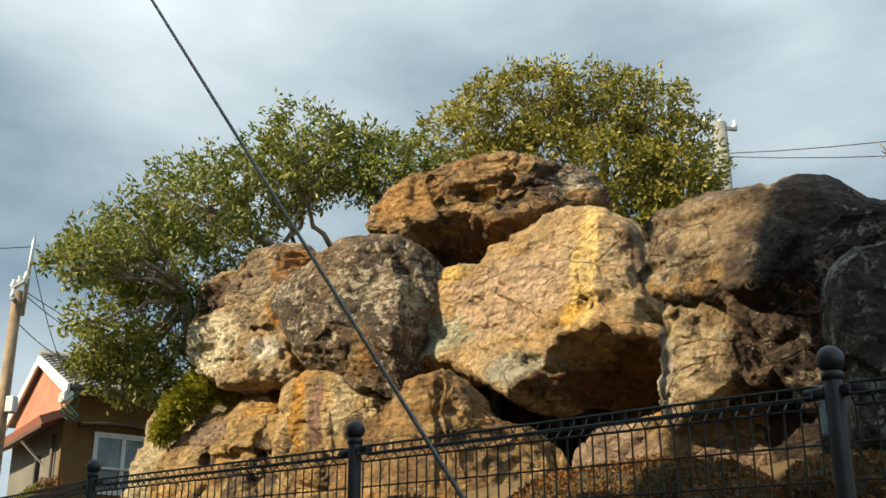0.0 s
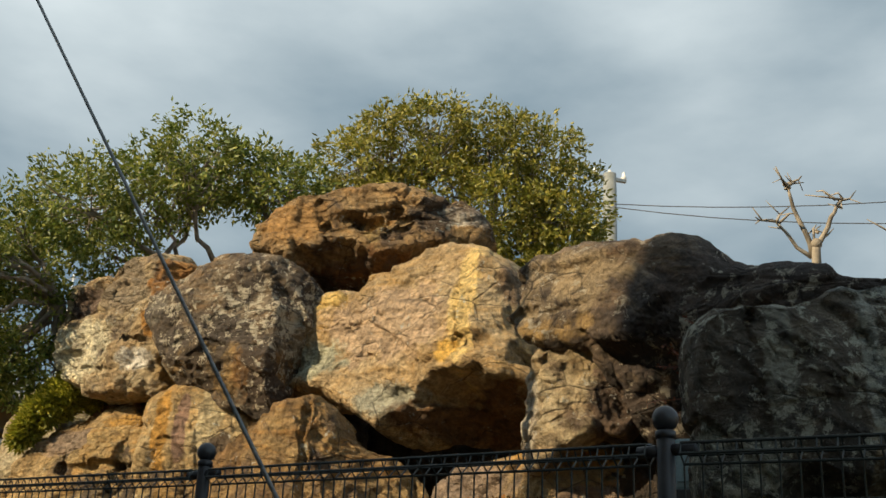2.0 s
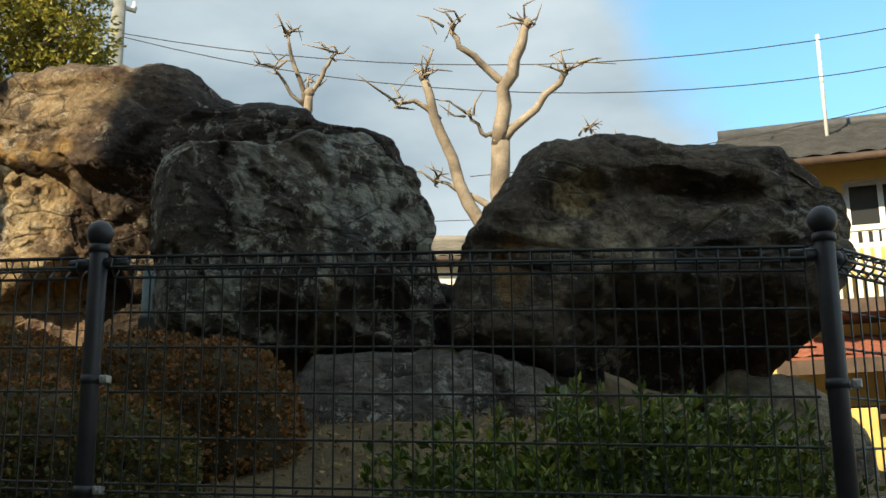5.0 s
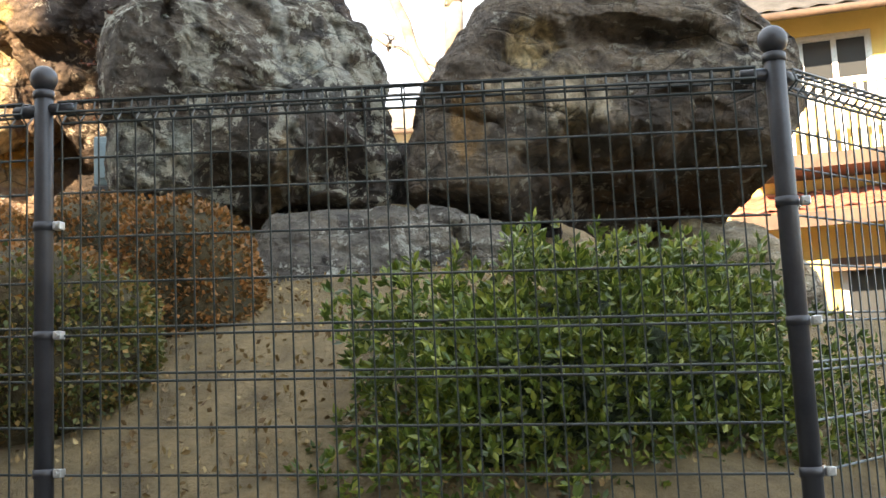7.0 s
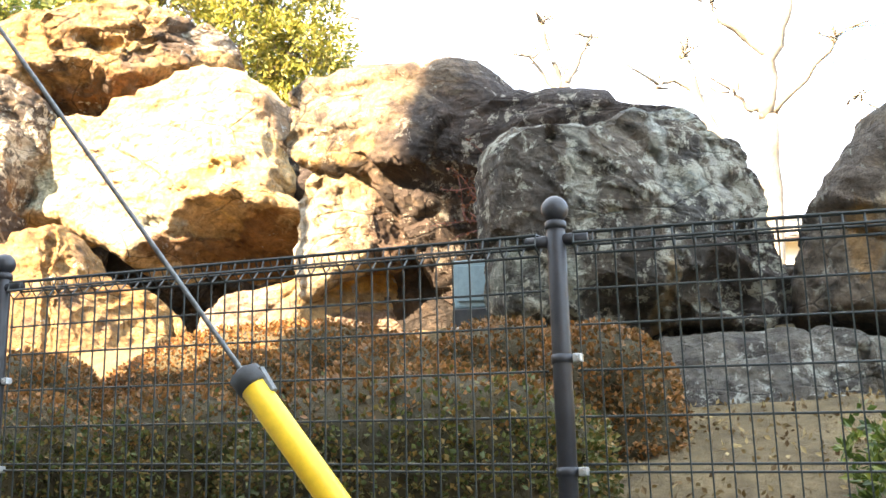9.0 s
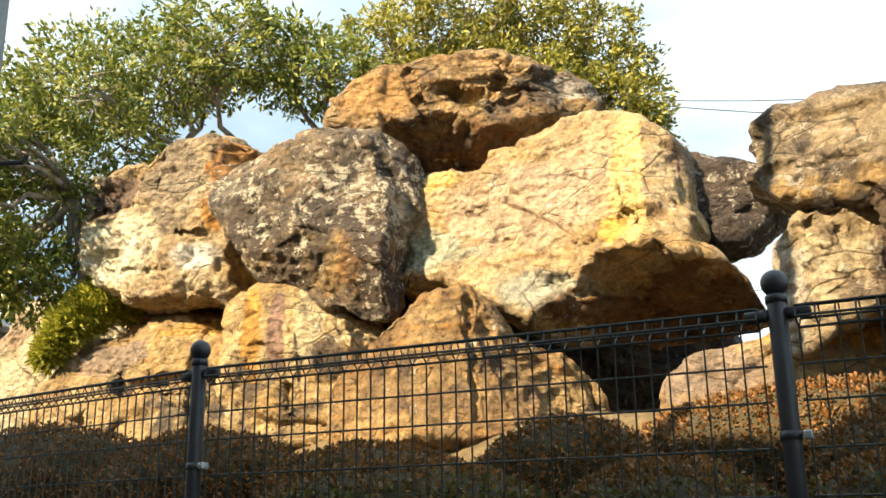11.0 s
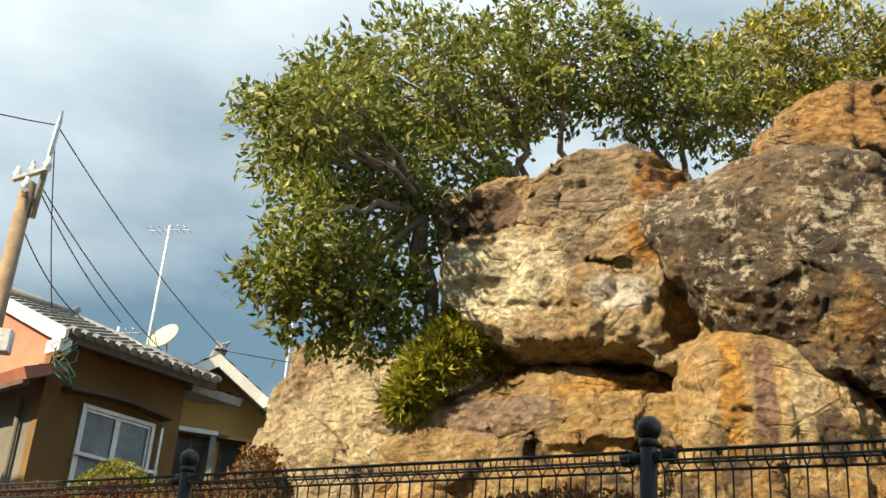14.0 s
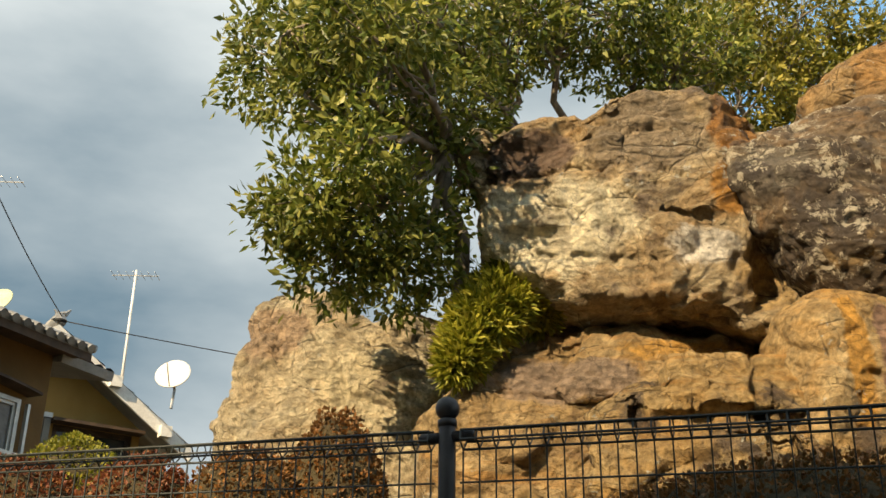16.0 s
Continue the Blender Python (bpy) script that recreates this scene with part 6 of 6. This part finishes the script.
line_pole("concrete utility pole rising behind the oak", (2.19, 14.29), 8.35, 0.12, 0.095, [(5.75, 0.5, 20)])
left_pole = line_pole("slim brown utility pole with crossarms and fittings", (-7.5, 13.4), 6.1, 0.085, 0.07, [(4.0, 0.5, 140), (3.75, 0.4, 100)], mat=POLE_WOOD)
part("mast", Buf().tube([(0.10, 0, 3.55), (0.14, 0, 4.6), (0.145, 0, 4.72)], [0.035, 0.028, 0.012], 8), STEEL, left_pole, smooth=True)
part("switch_box", Buf().box(0.08, -0.1, 2.2, 0.2, 0.03, 2.42, 0.015), STEEL, left_pole)
for label, a, b, sag in (
        ("thin power cable crossing above the rocks", (2.25, 14.2, 7.75), (13.5, 8.6, 7.9), 0.75), ("thin power cable crossing above the rocks", (2.25, 14.2, 7.7), (13.5, 9.0, 7.45), 0.85),
        ("thin power cable behind the bare tree", (2.0, 22, 7.2), (18, 14, 7.6), 0.5), ("thin power cable behind the bare tree", (2.0, 22, 6.6), (18, 14, 6.9), 0.5),
        ("service cable above the tiled roof", (7.5, 14.5, 6.4), (13.5, 8.0, 6.9), 0.25),
        ("service cable running down to the house", (-7.37, 13.4, 6.65), (-6.0, 18.3, 6.15), 0.12), ("service cable running down to the house", (-7.4, 13.4, 6.0), (-6.6, 17.6, 5.75), 0.1),
        ("service cable running down to the house", (-7.4, 13.4, 5.95), (-6.9, 15.9, 5.55), 0.08), ("power cable leaving the pole", (-7.37, 13.4, 6.65), (-11.5, 11.0, 7.2), 0.4),
        ("slack cable hanging beside the pole", (-7.37, 13.4, 6.55), (-7.35, 14.6, 5.2), 0.1), ("slack cable hanging beside the pole", (-7.5, 13.4, 5.6), (-7.15, 15.2, 5.3), 0.12), ("thin cable behind the end boulder", (-6.0, 18.6, 6.2), (2.0, 20.0, 6.4), 0.1)):
    cable(label, a, b, sag)


def aerial(label, base, height):
    ob = thing("tv_aerial", label, "aerial", at=Matrix.Translation(base))
    part("mast", Buf().tube([(0, 0, 0), (0, 0, height)], [0.022, 0.016], 8), WHITE_PAINT, ob, smooth=True)
    part("boom", Buf().tube([(-0.3, 0.1, height - 0.08), (0.3, -0.1, height - 0.08)], 0.008, 6), STEEL, ob)
    for i in range(7):
        f = -0.28 + i * 0.093
        part("element", Buf().tube([(f - 0.05, -f * 0.33 - 0.14, height - 0.08), (f + 0.05, -f * 0.33 + 0.14, height - 0.08)], 0.004, 5), STEEL, ob)
    return ob


aerial("tall white television aerial on the house roof", (-7.0, 18.5, 5.45), 2.5)
aerial("short white mast on the roof of the ochre house", (-7.25, 17.6, 5.3), 0.75)
aerial("short white television aerial behind the gable", (-5.13, 19.6, 5.4), 2.0)
bowl = Buf()
for i in range(7):
    r = 0.22 * i / 6
    for j in range(20):
        a = 2 * math.pi * j / 20
        bowl.v.append((r * math.cos(a), r * math.sin(a), 0.9 * r * r))
bowl.f = [(i * 20 + j, i * 20 + (j + 1) % 20, (i + 1) * 20 + (j + 1) % 20, (i + 1) * 20 + j) for i in range(6) for j in range(20)]
k = len(bowl.v)
bowl.v += [(x, y, z - 0.012) for x, y, z in bowl.v]
bowl.f += [tuple(v + k for v in f[::-1]) for f in bowl.f] + [(120 + j, 120 + (j + 1) % 20, k + 120 + (j + 1) % 20, k + 120 + j) for j in range(20)]
for label, at, mat in (("small pale green satellite dish on the roof", pose(-6.75, 18.3, 6.2, 62, 0, -35), PALE_GREEN),
                       ("small white satellite dish at the end of the gable", pose(-4.60, 18.45, 5.62, 66, 0, -25), WHITE_PAINT)):
    dish = thing("satellite_dish", label, "satellite dish", at=at)
    part("bowl", bowl, mat, dish, smooth=True)
    part("feed_arm", Buf().tube([(0, -0.2, 0.04), (0, -0.05, 0.3)], 0.008, 6), STEEL, dish)
    part("bracket", Buf().tube([(0, 0, -0.01), (0, -0.1, -0.15), (0, -0.35, -0.2)], 0.02, 8), STEEL, dish)

# ---- a pale metal cabinet in the gap of the stones ----
gz = height_at(1.85, 6.35)
cab = thing("metal_cabinet", "pale blue metal cabinet standing in a gap between boulders", "cabinet", at=pose(1.87, 6.2, gz - 0.05, 0, 0, -23))
part("plinth", Buf().box(-0.20, -0.14, 0, 0.27, 0.2, 0.05, 0.008), WHITE_PAINT, cab)
part("base", Buf().box(-0.19, -0.12, 0.05, 0.25, 0.2, 0.16, 0.01), BLACK_RUBBER, cab)
part("body", Buf().box(-0.18, -0.11, 0.16, 0.24, 0.19, 0.45, 0.012), TEAL, cab)
part("door", Buf().box(-0.15, -0.122, 0.2, 0.21, -0.111, 0.41, 0.004), TEAL, cab)

# ---- a red-twigged creeper on the shaded side of the ridge stone ----
TWIG_RED = plain("red_twig", (0.16, 0.06, 0.045), (0.26, 0.10, 0.07), 12, 0.8)
rng = np.random.default_rng(88)
creeper = thing("creeper", "thin reddish bare creeper hanging on shaded rock", "creeper", at=pose(2.02, 6.22, 3.12))
stems, tips, ways = Buf(), [], []
for i in range(60):
    p = Vector((rng.normal(0, 0.12), rng.normal(0, 0.03), rng.uniform(-0.3, 0.1)))
    pts = [p]
    way = Vector((rng.normal(0, 0.7), -0.25, rng.uniform(-0.2, 1.0))).normalized()
    for k in range(6):
        way = (way + Vector(rng.normal(0, 0.35, 3))).normalized()
        pts.append(pts[-1] + way * 0.06)
        tips.append(tuple(pts[-1]))
        ways.append(tuple(way))
    stems.tube(pts, [0.005, 0.0045, 0.004, 0.0035, 0.003, 0.0025, 0.002], 4)
part("stem", stems, TWIG_RED, creeper)
part("foliage", leaves(Buf(), rng, tips, ways, 3, 0.028, 0.007, 0.9, 0.2), AZALEA_RED, creeper)

# ---- leaf litter on the lawn ----
rng = np.random.default_rng(77)
lx, ly = rng.uniform(0.6, 4.6, 6500), rng.uniform(2.2, 5.2, 6500)
s_in, _ = inside(lx, ly)
keep = (s_in > 0.25) & (s_in < 2.5)
lz = ground_height(lx, ly) + 0.008
spots = np.stack([lx, ly, lz], 1)[keep]
tagged(part("leaf_litter", leaves(Buf(), rng, spots, np.tile([0.0, 0.0, 0.15], (len(spots), 1)), 1, 0.032, 0.009, 0.7, 0.0), LITTER), "scattered dry brown leaves on the lawn", "leaf litter", kind="stuff")
